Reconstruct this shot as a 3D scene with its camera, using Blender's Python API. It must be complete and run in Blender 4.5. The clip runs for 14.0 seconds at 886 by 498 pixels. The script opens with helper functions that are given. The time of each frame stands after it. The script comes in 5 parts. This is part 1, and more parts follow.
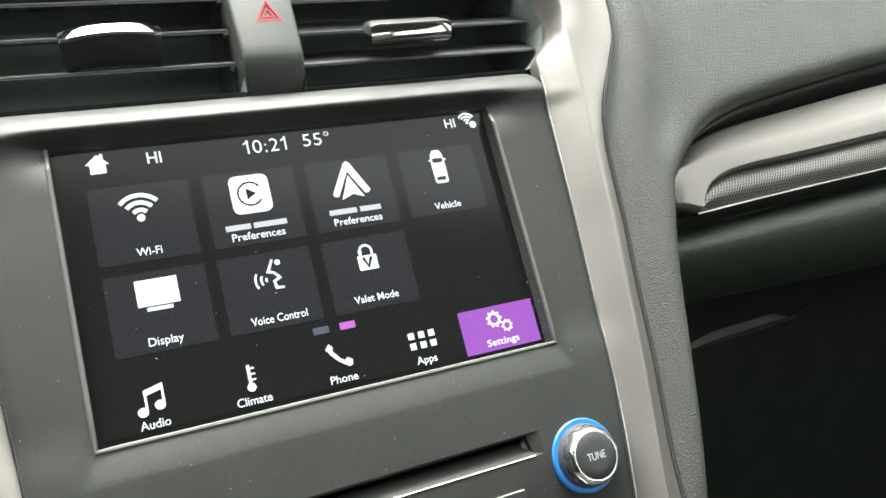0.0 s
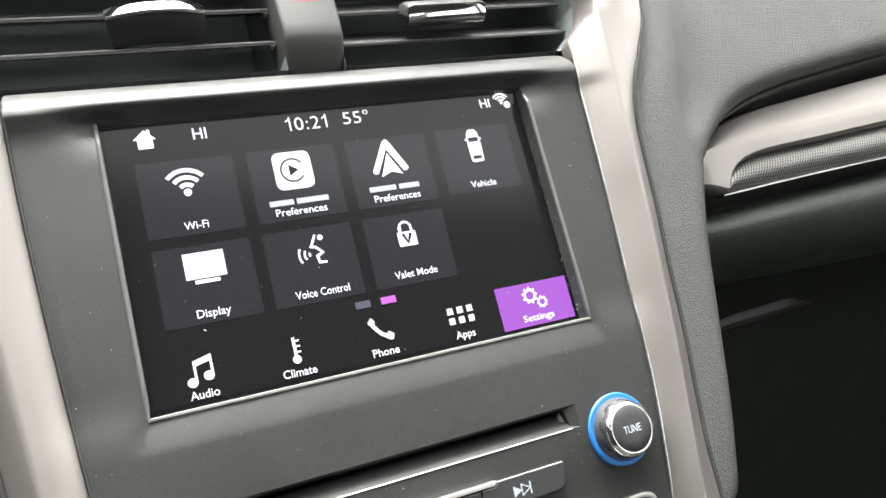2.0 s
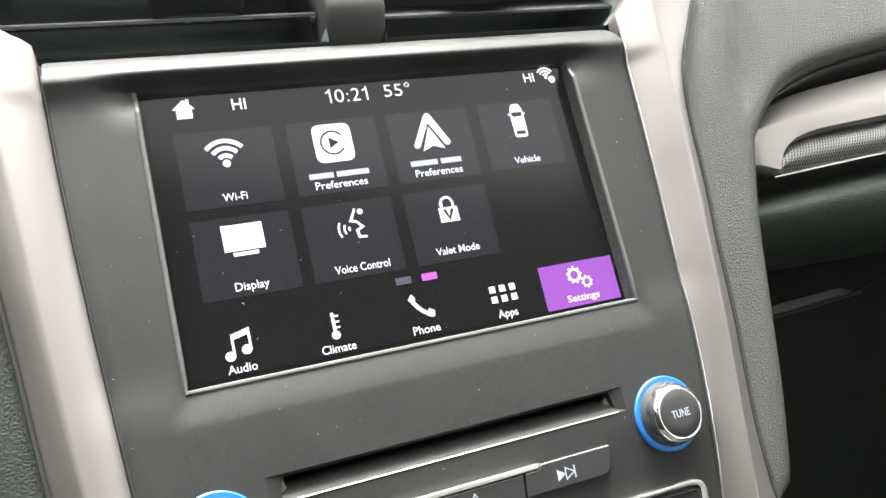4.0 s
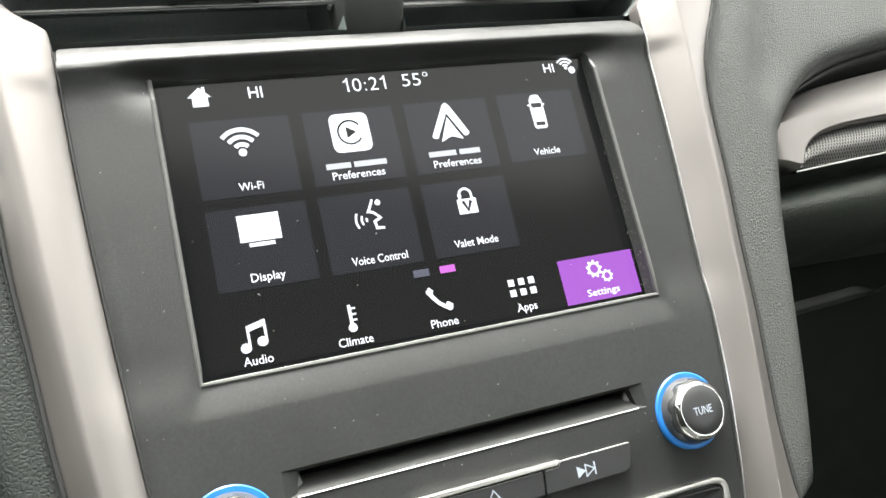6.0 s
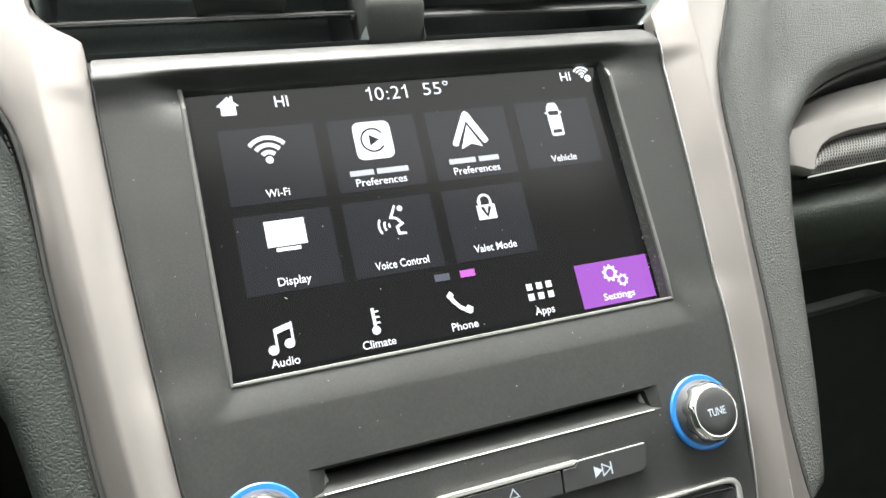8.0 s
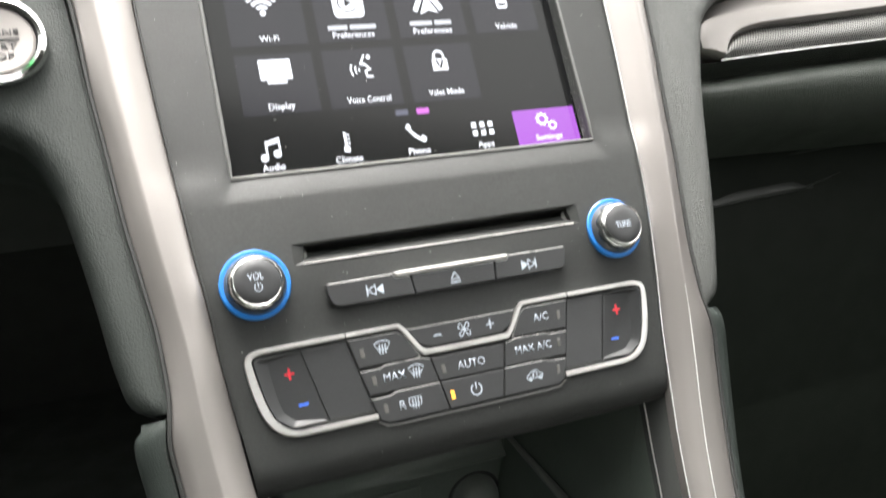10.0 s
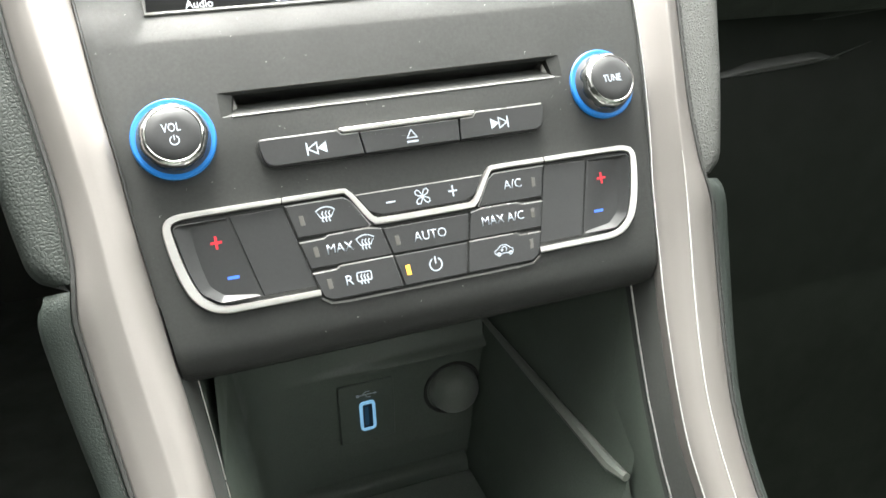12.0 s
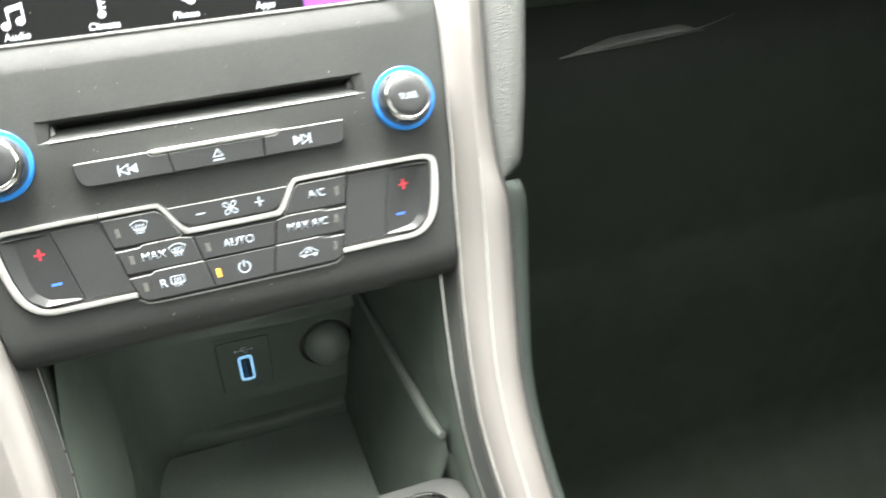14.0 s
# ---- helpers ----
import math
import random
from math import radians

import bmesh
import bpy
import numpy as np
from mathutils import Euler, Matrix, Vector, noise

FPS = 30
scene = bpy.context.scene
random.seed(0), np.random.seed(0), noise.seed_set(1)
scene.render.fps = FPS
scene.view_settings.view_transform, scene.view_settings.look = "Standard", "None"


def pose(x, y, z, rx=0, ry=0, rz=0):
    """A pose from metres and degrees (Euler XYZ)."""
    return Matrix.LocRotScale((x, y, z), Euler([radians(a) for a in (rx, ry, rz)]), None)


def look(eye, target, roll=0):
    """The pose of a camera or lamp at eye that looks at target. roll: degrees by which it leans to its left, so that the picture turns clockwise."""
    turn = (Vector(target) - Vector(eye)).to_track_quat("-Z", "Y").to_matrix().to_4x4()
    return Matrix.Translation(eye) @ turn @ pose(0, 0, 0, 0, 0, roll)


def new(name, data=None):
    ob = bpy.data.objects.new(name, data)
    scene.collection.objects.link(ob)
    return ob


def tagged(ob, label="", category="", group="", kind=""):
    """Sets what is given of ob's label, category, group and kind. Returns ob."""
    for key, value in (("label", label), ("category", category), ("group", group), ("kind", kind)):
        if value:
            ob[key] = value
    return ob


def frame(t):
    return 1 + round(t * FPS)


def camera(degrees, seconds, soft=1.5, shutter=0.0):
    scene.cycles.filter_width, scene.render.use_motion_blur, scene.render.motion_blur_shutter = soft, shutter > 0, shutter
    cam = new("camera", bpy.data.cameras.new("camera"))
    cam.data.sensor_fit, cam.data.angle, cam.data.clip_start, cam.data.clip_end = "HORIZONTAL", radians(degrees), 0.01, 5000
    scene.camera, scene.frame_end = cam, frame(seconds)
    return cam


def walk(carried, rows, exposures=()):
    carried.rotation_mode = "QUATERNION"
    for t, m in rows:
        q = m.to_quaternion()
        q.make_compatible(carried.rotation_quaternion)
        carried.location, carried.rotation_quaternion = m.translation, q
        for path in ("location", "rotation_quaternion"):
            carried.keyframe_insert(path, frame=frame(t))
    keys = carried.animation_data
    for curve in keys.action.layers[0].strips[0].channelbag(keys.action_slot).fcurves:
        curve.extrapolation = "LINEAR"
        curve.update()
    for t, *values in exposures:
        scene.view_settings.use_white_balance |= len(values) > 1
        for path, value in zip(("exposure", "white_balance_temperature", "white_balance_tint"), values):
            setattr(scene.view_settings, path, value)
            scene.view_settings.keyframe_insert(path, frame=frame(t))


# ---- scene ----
cam = camera(57.73, 14.0, shutter=0.5)

# The centre stack leans back by 32 degrees. Its own frame has x to the right, y into the dashboard and z up along the face,
# with the middle of the touch screen as its origin, 0.62 m over the cabin floor.
STACK = pose(0, 0, 0.62, -32, 0, 0)
LEVEL = pose(0, 0, 0.62)
PATH = [
    (0, (-0.0810, -0.3029, -0.0679), (0.3176, 0.5958, 0.1148), -14.61),
    (0.5, (-0.0916, -0.3002, -0.0705), (0.3089, 0.5976, 0.1125), -14.75),
    (1, (-0.1031, -0.3011, -0.0716), (0.2975, 0.5977, 0.1062), -14.62),
    (1.5, (-0.1013, -0.3005, -0.0715), (0.3027, 0.5969, 0.1055), -14.76),
    (2, (-0.1002, -0.2992, -0.0718), (0.3030, 0.5988, 0.1040), -14.51),
    (2.5, (-0.0991, -0.2942, -0.0727), (0.2936, 0.6083, 0.1043), -14.11),
    (3, (-0.1008, -0.2914, -0.0750), (0.2809, 0.6151, 0.1053), -13.90),
    (5.5, (-0.1040, -0.2813, -0.0771), (0.2595, 0.6323, 0.1053), -13.27),
    (6, (-0.1052, -0.2802, -0.0775), (0.2567, 0.6341, 0.1044), -13.15),
    (6.5, (-0.1052, -0.2802, -0.0779), (0.2525, 0.6356, 0.1049), -13.12),
    (7, (-0.1060, -0.2805, -0.0783), (0.2505, 0.6355, 0.1057), -13.06),
    (7.2, (-0.1068, -0.2803, -0.0785), (0.2491, 0.6358, 0.1060), -13.03),
    (9.3, (-0.1211, -0.3467, -0.1004), (0.2323, 0.5720, 0.0761), -12.81),
    (9.5, (-0.1171, -0.3605, -0.1144), (0.2343, 0.5592, 0.0608), -12.73),
    (10, (-0.1292, -0.3442, -0.1619), (0.2181, 0.5778, 0.0093), -12.47),
    (10.5, (-0.1070, -0.3199, -0.1723), (0.2386, 0.6029, -0.0017), -12.27),
    (11, (-0.1006, -0.3034, -0.1792), (0.2298, 0.6325, -0.0563), -11.90),
    (11.5, (-0.0945, -0.3066, -0.1774), (0.2217, 0.6387, -0.0965), -11.75),
    (12, (-0.0933, -0.3041, -0.1782), (0.2156, 0.6449, -0.1160), -11.78),
    (12.5, (-0.0888, -0.2872, -0.1852), (0.2190, 0.6633, -0.1424), -11.90),
    (13, (-0.0733, -0.2780, -0.1896), (0.2309, 0.6746, -0.1939), -11.97),
    (13.5, (-0.0553, -0.3026, -0.1695), (0.2466, 0.6501, -0.2051), -11.93),
    (14, (-0.0149, -0.3735, -0.1507), (0.2640, 0.5846, -0.2148), -11.53),
]
walk(cam, [(t, STACK @ look(eye, target, roll)) for t, eye, target, roll in PATH], exposures=[(0, 3.16, 6500, 6), (1, 3.31, 6500, 11), (3, 3.34, 6500, 13), (7, 3.28, 6500, 11), (9.5, 3.38, 6500, 12), (10, 3.47, 6500, 14), (11, 3.85, 6500, 10), (12, 3.95, 6500, 10), (13, 4.08, 6500, 9), (14, 4.38, 6500, 9)])

# ---- daylight: a bright overcast sky through the windows of the car ----
world = bpy.data.worlds.new("sky")
scene.world = world
world.use_nodes = True
nt = world.node_tree
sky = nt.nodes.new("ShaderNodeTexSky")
sky.sky_type, sky.sun_disc, sky.sun_elevation, sky.sun_rotation = "NISHITA", False, radians(70), radians(0)
sky.air_density, sky.dust_density, sky.ozone_density = 1.0, 5.0, 0.6
hue = nt.nodes.new("ShaderNodeHueSaturation")
hue.inputs["Saturation"].default_value = 0.05
nt.links.new(sky.outputs[0], hue.inputs["Color"])
warm = nt.nodes.new("ShaderNodeMix")
warm.data_type, warm.blend_type = "RGBA", "MULTIPLY"
warm.inputs["Factor"].default_value, warm.inputs["B"].default_value = 1.0, (0.985, 1.0, 0.94, 1)
nt.links.new(hue.outputs[0], warm.inputs["A"])
nt.links.new(warm.outputs["Result"], nt.nodes["Background"].inputs["Color"])
nt.nodes["Background"].inputs["Strength"].default_value = 0.12

sun_data = bpy.data.lights.new("sun", "SUN")
sun_data.energy, sun_data.angle, sun_data.color = 1.3, radians(25), (1.0, 0.97, 0.92)
sun = new("sun", sun_data)
sun.matrix_world = look((0.0, 1.3, 4.3), (0, 0, 0.6))
# ---- materials ----
def material(name, base, rough=0.5, metal=0.0, spec=0.5, grain=0.0, grain_scale=900.0, bump=0.0, bump_scale=2500.0, coat=0.0,
             emit=None, emit_strength=0.0, cells=0.0, cell_scale=700.0, rough_var=0.08):
    m = bpy.data.materials.new(name)
    m.use_nodes = True
    t = m.node_tree
    b = t.nodes["Principled BSDF"]
    b.inputs["Base Color"].default_value = (*base, 1)
    b.inputs["Roughness"].default_value = rough
    b.inputs["Metallic"].default_value = metal
    b.inputs["Specular IOR Level"].default_value = spec
    b.inputs["Coat Weight"].default_value = coat
    if emit:
        b.inputs["Emission Color"].default_value = (*emit, 1)
        b.inputs["Emission Strength"].default_value = emit_strength
    co = t.nodes.new("ShaderNodeTexCoord").outputs["Object"]

    def noise_at(scale, detail=3.0):
        n = t.nodes.new("ShaderNodeTexNoise")
        n.inputs["Scale"].default_value, n.inputs["Detail"].default_value = scale, detail
        t.links.new(co, n.inputs["Vector"])
        return n.outputs["Fac"]

    if grain:
        # colour varies at a fine and at a broad scale
        mix = t.nodes.new("ShaderNodeMath")
        mix.operation = "MULTIPLY"
        t.links.new(noise_at(grain_scale), mix.inputs[0])
        t.links.new(noise_at(22.0, 5.0), mix.inputs[1])
        ramp = t.nodes.new("ShaderNodeMapRange")
        ramp.inputs["From Min"].default_value, ramp.inputs["From Max"].default_value = 0.1, 0.45
        ramp.inputs["To Min"].default_value, ramp.inputs["To Max"].default_value = 1 - grain, 1 + grain
        t.links.new(mix.outputs[0], ramp.inputs["Value"])
        tint = t.nodes.new("ShaderNodeVectorMath")
        tint.operation = "SCALE"
        tint.inputs[0].default_value = base
        t.links.new(ramp.outputs[0], tint.inputs["Scale"])
        t.links.new(tint.outputs[0], b.inputs["Base Color"])
        r = t.nodes.new("ShaderNodeMapRange")
        r.inputs["From Min"].default_value, r.inputs["From Max"].default_value = 0.3, 0.7
        r.inputs["To Min"].default_value, r.inputs["To Max"].default_value = max(0.02, rough - rough_var), rough + rough_var
        t.links.new(noise_at(40.0, 6.0), r.inputs["Value"])
        t.links.new(r.outputs[0], b.inputs["Roughness"])
    normal = None
    if cells:
        v = t.nodes.new("ShaderNodeTexVoronoi")
        v.feature = "DISTANCE_TO_EDGE"
        v.inputs["Scale"].default_value = cell_scale
        wob = t.nodes.new("ShaderNodeVectorMath")
        wob.operation = "MULTIPLY_ADD"
        n = t.nodes.new("ShaderNodeTexNoise")
        n.inputs["Scale"].default_value = cell_scale * 0.7
        t.links.new(co, n.inputs["Vector"])
        t.links.new(n.outputs["Color"], wob.inputs[0])
        wob.inputs[1].default_value = (0.0012, 0.0012, 0.0012)
        t.links.new(co, wob.inputs[2])
        t.links.new(wob.outputs[0], v.inputs["Vector"])
        cl = t.nodes.new("ShaderNodeMapRange")
        cl.interpolation_type = "SMOOTHSTEP"
        cl.inputs["From Max"].default_value = 0.3
        t.links.new(v.outputs["Distance"], cl.inputs["Value"])
        bp = t.nodes.new("ShaderNodeBump")
        bp.inputs["Strength"].default_value, bp.inputs["Distance"].default_value = cells, 0.0004
        t.links.new(cl.outputs[0], bp.inputs["Height"])
        normal = bp
    if bump:
        bp = t.nodes.new("ShaderNodeBump")
        bp.inputs["Strength"].default_value, bp.inputs["Distance"].default_value = bump, 0.0002
        t.links.new(noise_at(bump_scale, 2.0), bp.inputs["Height"])
        if normal:
            t.links.new(normal.outputs[0], bp.inputs["Normal"])
        normal = bp
    if normal:
        t.links.new(normal.outputs[0], b.inputs["Normal"])
    return m


BLACK = material("black_plastic", (0.0225, 0.0241, 0.0229), 0.5, spec=0.42, grain=0.24, bump=0.6, bump_scale=4200)
BUTTON = material("button_rubber", (0.0245, 0.0258, 0.0266), 0.4, grain=0.1, bump=0.2, bump_scale=4000)
GLOSS = material("black_gloss", (0.04, 0.043, 0.042), 0.24, grain=0.1)
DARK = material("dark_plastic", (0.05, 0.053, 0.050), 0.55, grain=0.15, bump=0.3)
SHADE = material("shaded_plastic", (0.028, 0.031, 0.027), 0.6, grain=0.15, bump=0.3)
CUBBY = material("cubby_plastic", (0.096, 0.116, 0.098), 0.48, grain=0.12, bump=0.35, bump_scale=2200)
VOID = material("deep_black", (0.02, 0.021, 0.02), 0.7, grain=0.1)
# Raised above black plastic: veiling glare in the vents is put into the colour.
DUCT = material("glare_lifted_duct", (0.18, 0.205, 0.2), 0.6, grain=0.15)
SLAT = material("slat_plastic", (0.045, 0.047, 0.046), 0.42, grain=0.1)
# Near black: the shade under the dashboard is put into the vinyl colour.
GLOVE = material("glove_vinyl_shaded", (0.0088, 0.0115, 0.0087), 0.62, spec=0.2, grain=0.15, bump=0.3, bump_scale=1500)
ROLL = material("roll_vinyl", (0.04, 0.047, 0.039), 0.42, grain=0.12, cells=0.55, cell_scale=650, bump=0.2, bump_scale=1500)
SILVER = material("satin_silver", (0.288, 0.269, 0.257), 0.4, 0.76, grain=0.03, grain_scale=3000, rough_var=0.04, bump=0.05, bump_scale=5000)
CHROME = material("chrome", (0.7, 0.7, 0.69), 0.1, 1.0, grain=0.02)
FRAME = material("frame_chrome", (0.66, 0.65, 0.63), 0.36, 1.0, grain=0.03)
TABBLACK = material("tab_black", (0.012, 0.0135, 0.013), 0.5, spec=0.2, grain=0.1)
SATIN_CHROME = material("satin_chrome", (0.8, 0.8, 0.78), 0.34, 1.0, grain=0.02)
LEATHER = material("grained_vinyl", (0.062, 0.065, 0.061), 0.46, spec=0.42, grain=0.12, cells=0.5, cell_scale=720, bump=0.2, bump_scale=1500)
PEBBLE = material("pebbled_vinyl", (0.029, 0.034, 0.031), 0.58, spec=0.26, grain=0.14, cells=0.32, cell_scale=660, bump=0.12, bump_scale=1800)
LEATHER_FINE = material("fine_grained_vinyl", (0.024, 0.03, 0.027), 0.54, spec=0.28, grain=0.12, cells=0.22, cell_scale=800)
THREAD = material("seam_thread", (0.04, 0.041, 0.039), 0.8, grain=0.2)
CARPET = material("cabin_carpet", (0.06, 0.07, 0.06), 0.95, grain=0.3, bump=0.8, bump_scale=900)
LINING = material("cabin_lining", (0.2, 0.196, 0.186), 0.9, grain=0.1, bump=0.4, bump_scale=1500)
GLASS = material("screen_glass", (0.004, 0.004, 0.005), 0.22, spec=0.21, emit=(0.5, 0.55, 0.53), emit_strength=0.0015, grain=0.02)
BLUE = material("blue_light_ring", (0.015, 0.13, 0.38), 0.4, emit=(0.004, 0.27, 0.8), emit_strength=0.016, grain=0.02)
MARK = material("white_print", (0.42, 0.48, 0.545), 0.5, grain=0.03)
RED = material("red_print", (0.6, 0.024, 0.04), 0.5, grain=0.03)
BLUEMARK = material("blue_print", (0.05, 0.16, 0.75), 0.5, grain=0.03)
AMBER = material("amber_lamp", (0.8, 0.35, 0.04), 0.4, emit=(1.0, 0.36, 0.04), emit_strength=0.1)
SMOKE = material("smoked_lamp", (0.09, 0.088, 0.08), 0.3, grain=0.05)
DUST = material("dust_flecks", (0.36, 0.355, 0.34), 0.9, grain=0.1)


def glowing(name, colour, strength):
    return material(name, (0.006, 0.006, 0.006), 0.16, spec=0.24, emit=colour, emit_strength=strength)


UI_WHITE = glowing("ui_white", (0.9, 0.95, 1.0), 0.165)
UI_SOFT = glowing("ui_soft_white", (0.9, 0.95, 1.0), 0.1)
UI_TILE = glowing("ui_tile", (0.6, 0.63, 0.75), 0.0056)
UI_BLACK = glowing("ui_black", (0.48, 0.55, 0.52), 0.0018)
UI_PURPLE = glowing("ui_purple", (0.49, 0.145, 0.75), 0.102)
UI_PINK = glowing("ui_pink", (0.75, 0.2, 0.8), 0.115)
UI_GREY = glowing("ui_grey", (0.3, 0.32, 0.42), 0.055)
# ---- building helpers; lengths in millimetres ----
ORIGIN = {}


def thing(name, label, category, origin=(0, 0, 0), base=STACK, group="", kind=""):
    ob = new(name)
    ob.empty_display_size = 0.02
    ob.matrix_world = base @ Matrix.Translation(Vector(origin) * 0.001)
    ORIGIN[ob.name] = Vector(origin)
    return tagged(ob, label, category, group, kind)


def part(name, bm, material_, parent, label="", smooth=22):
    """Links a bmesh, in the thing's frame, as one mesh under a thing or a part."""
    origin = ORIGIN[parent.name]
    bmesh.ops.recalc_face_normals(bm, faces=bm.faces)
    for v in bm.verts:
        v.co = (v.co - origin) * 0.001
    me = bpy.data.meshes.new(name)
    bm.to_mesh(me)
    bm.free()
    me.materials.append(material_)
    if smooth:
        me.polygons.foreach_set("use_smooth", [True] * len(me.polygons))
        me.set_sharp_from_angle(angle=radians(smooth))
    ob = new(name, me)
    ob.parent = parent
    ORIGIN[ob.name] = origin
    return tagged(ob, label)


def curve(xs, table):
    """Smooth interpolation in a table of (key, value...) rows."""
    keys = [r[0] for r in table]
    if keys[0] > keys[-1]:
        table, keys = table[::-1], keys[::-1]
    out = []
    for k in range(1, len(table[0])):
        vals = [r[k] for r in table]
        i = min(max(np.searchsorted(keys, xs) - 1, 0), len(keys) - 2)
        f = min(max((xs - keys[i]) / (keys[i + 1] - keys[i]), 0), 1)
        h = keys[i + 1] - keys[i]

        def slope(j):
            if j == 0 or j == len(keys) - 1:
                a, b = (0, 1) if j == 0 else (len(keys) - 2, len(keys) - 1)
                return (vals[b] - vals[a]) / (keys[b] - keys[a])
            d0 = (vals[j] - vals[j - 1]) / (keys[j] - keys[j - 1])
            d1 = (vals[j + 1] - vals[j]) / (keys[j + 1] - keys[j])
            return 0 if d0 * d1 <= 0 else 2 * d0 * d1 / (d0 + d1)

        m0, m1 = slope(i) * h, slope(i + 1) * h
        out.append((2 * f**3 - 3 * f**2 + 1) * vals[i] + (f**3 - 2 * f**2 + f) * m0 + (3 * f**2 - 2 * f**3) * vals[i + 1] + (f**3 - f**2) * m1)
    return out if len(out) > 1 else out[0]


def step(a, b, x):
    f = min(max((x - a) / (b - a), 0), 1)
    return f * f * (3 - 2 * f)


def loft(rows, closed=False, caps=False, bm=None):
    """Quads between rows of points; closed joins each row's last point to its first."""
    bm = bm or bmesh.new()
    vs = [[bm.verts.new(p) for p in row] for row in rows]
    n = len(vs[0])
    for a, b in zip(vs, vs[1:]):
        for i in range(n if closed else n - 1):
            j = (i + 1) % n
            bm.faces.new((a[i], a[j], b[j], b[i]))
    if caps:
        bm.faces.new(vs[0][::-1])
        bm.faces.new(vs[-1])
    return bm


def rounded(pts, radius, n=4):
    """A closed outline with rounded corners; radius is one number or one for each corner."""
    out = []
    for i, p in enumerate(pts):
        r = radius[i] if isinstance(radius, (list, tuple)) else radius
        p, a, b = Vector(p), Vector(pts[i - 1]), Vector(pts[(i + 1) % len(pts)])
        if r <= 0.01:
            out.append(tuple(p))
            continue
        u, w = (a - p), (b - p)
        half = u.angle(w) / 2
        cut = min(r / math.tan(half), u.length * 0.48, w.length * 0.48)
        s, e = p + u.normalized() * cut, p + w.normalized() * cut
        for k in range(n + 1):
            f = k / n
            out.append(tuple((1 - f) ** 2 * s + 2 * f * (1 - f) * p + f**2 * e))
    return out


def inset(loop, d):
    out = []
    area = sum(loop[i - 1][0] * loop[i][1] - loop[i][0] * loop[i - 1][1] for i in range(len(loop)))
    s = 1 if area > 0 else -1
    for i, p in enumerate(loop):
        a, b = Vector(loop[i - 1]), Vector(loop[(i + 1) % len(loop)])
        p = Vector(p)
        u, w = (p - a), (b - p)
        u = u.normalized() if u.length > 1e-9 else w.normalized()
        w = w.normalized() if w.length > 1e-9 else u
        nu, nw = Vector((-u.y, u.x)) * s, Vector((-w.y, w.x)) * s
        m = nu + nw
        m = m / max(m.dot(m) / 2, 0.5)
        out.append(tuple(p + m * d))
    return out


def prism(loop, back, front, bevel=0.5, surf=None, bm=None):
    """An outline in x, z drawn from y = back to y = front (nearer), with its front edge bevelled; surf(x, z) is added to y."""
    f = surf or (lambda x, z: 0.0)
    rows = [(loop, back), (loop, front + bevel)]
    if bevel:
        rows += [(inset(loop, bevel * 0.3), front + bevel * 0.3), (inset(loop, bevel), front)]
    pts = [[(x, y + f(x, z), z) for x, z in lp] for lp, y in rows]
    bm = bm or bmesh.new()
    vs = [[bm.verts.new(p) for p in row] for row in pts]
    n = len(loop)
    for a, b in zip(vs, vs[1:]):
        for i in range(n):
            bm.faces.new((a[i], a[(i + 1) % n], b[(i + 1) % n], b[i]))
    bm.faces.new(vs[-1])
    bm.faces.new(vs[0][::-1])
    return bm


def lathe(cx, cz, profile, n=48, bm=None, surf=0.0, flutes=0, depth=0.0):
    """A body turned round an axis along y; profile of (radius, y) from back to front."""
    bm = bm or bmesh.new()
    rows = []
    for r, y in profile:
        row = []
        for k in range(n):
            a = 2 * math.pi * k / n
            q = r * (1 - depth * (0.5 - 0.5 * math.cos(flutes * a))) if flutes else r
            row.append((cx + q * math.cos(a), y + surf, cz + q * math.sin(a)))
        rows.append(row)
    loft(rows, True, True, bm)
    return bm


def ribbon(pts, width, back, front, closed=False, bm=None, surf=None):
    """A flat stroke of even width along points in x, z."""
    bm = bm or bmesh.new()
    f = surf or (lambda x, z: 0.0)
    n = len(pts)
    left, right = [], []
    for i, p in enumerate(pts):
        p = Vector(p)
        a = Vector(pts[i - 1]) if i or closed else None
        b = Vector(pts[(i + 1) % n]) if i < n - 1 or closed else None
        u = (p - a).normalized() if a is not None else (b - p).normalized()
        w = (b - p).normalized() if b is not None else u
        m = Vector((-u.y, u.x)) + Vector((-w.y, w.x))
        m = m / max(m.dot(m) / 2, 0.6)
        hw = (width[i] if isinstance(width, (list, tuple)) else width) / 2
        left.append(p + m * hw)
        right.append(p - m * hw)
    rows = []
    for l, r in zip(left, right):
        yl, yr = f(*l), f(*r)
        rows.append([(l.x, back + yl, l.y), (l.x, front + yl, l.y), (r.x, front + yr, r.y), (r.x, back + yr, r.y)])
    if closed:
        rows.append(rows[0])
    loft(rows, True, not closed, bm)
    return bm


def tube(pts, radius, n=8, bm=None, closed=False):
    """A round bar along points in space."""
    bm = bm or bmesh.new()
    rows = []
    m = len(pts)
    for i, p in enumerate(pts):
        p = Vector(p)
        a = Vector(pts[i - 1]) if i or closed else p
        b = Vector(pts[(i + 1) % m]) if i < m - 1 or closed else p
        d = (b - a).normalized()
        side = d.cross(Vector((0.1, 1, 0.2))).normalized()
        up = side.cross(d)
        r = radius[i] if isinstance(radius, (list, tuple)) else radius
        rows.append([tuple(p + r * (side * math.cos(2 * math.pi * k / n) + up * math.sin(2 * math.pi * k / n))) for k in range(n)])
    if closed:
        rows.append(rows[0])
    loft(rows, True, not closed, bm)
    return bm


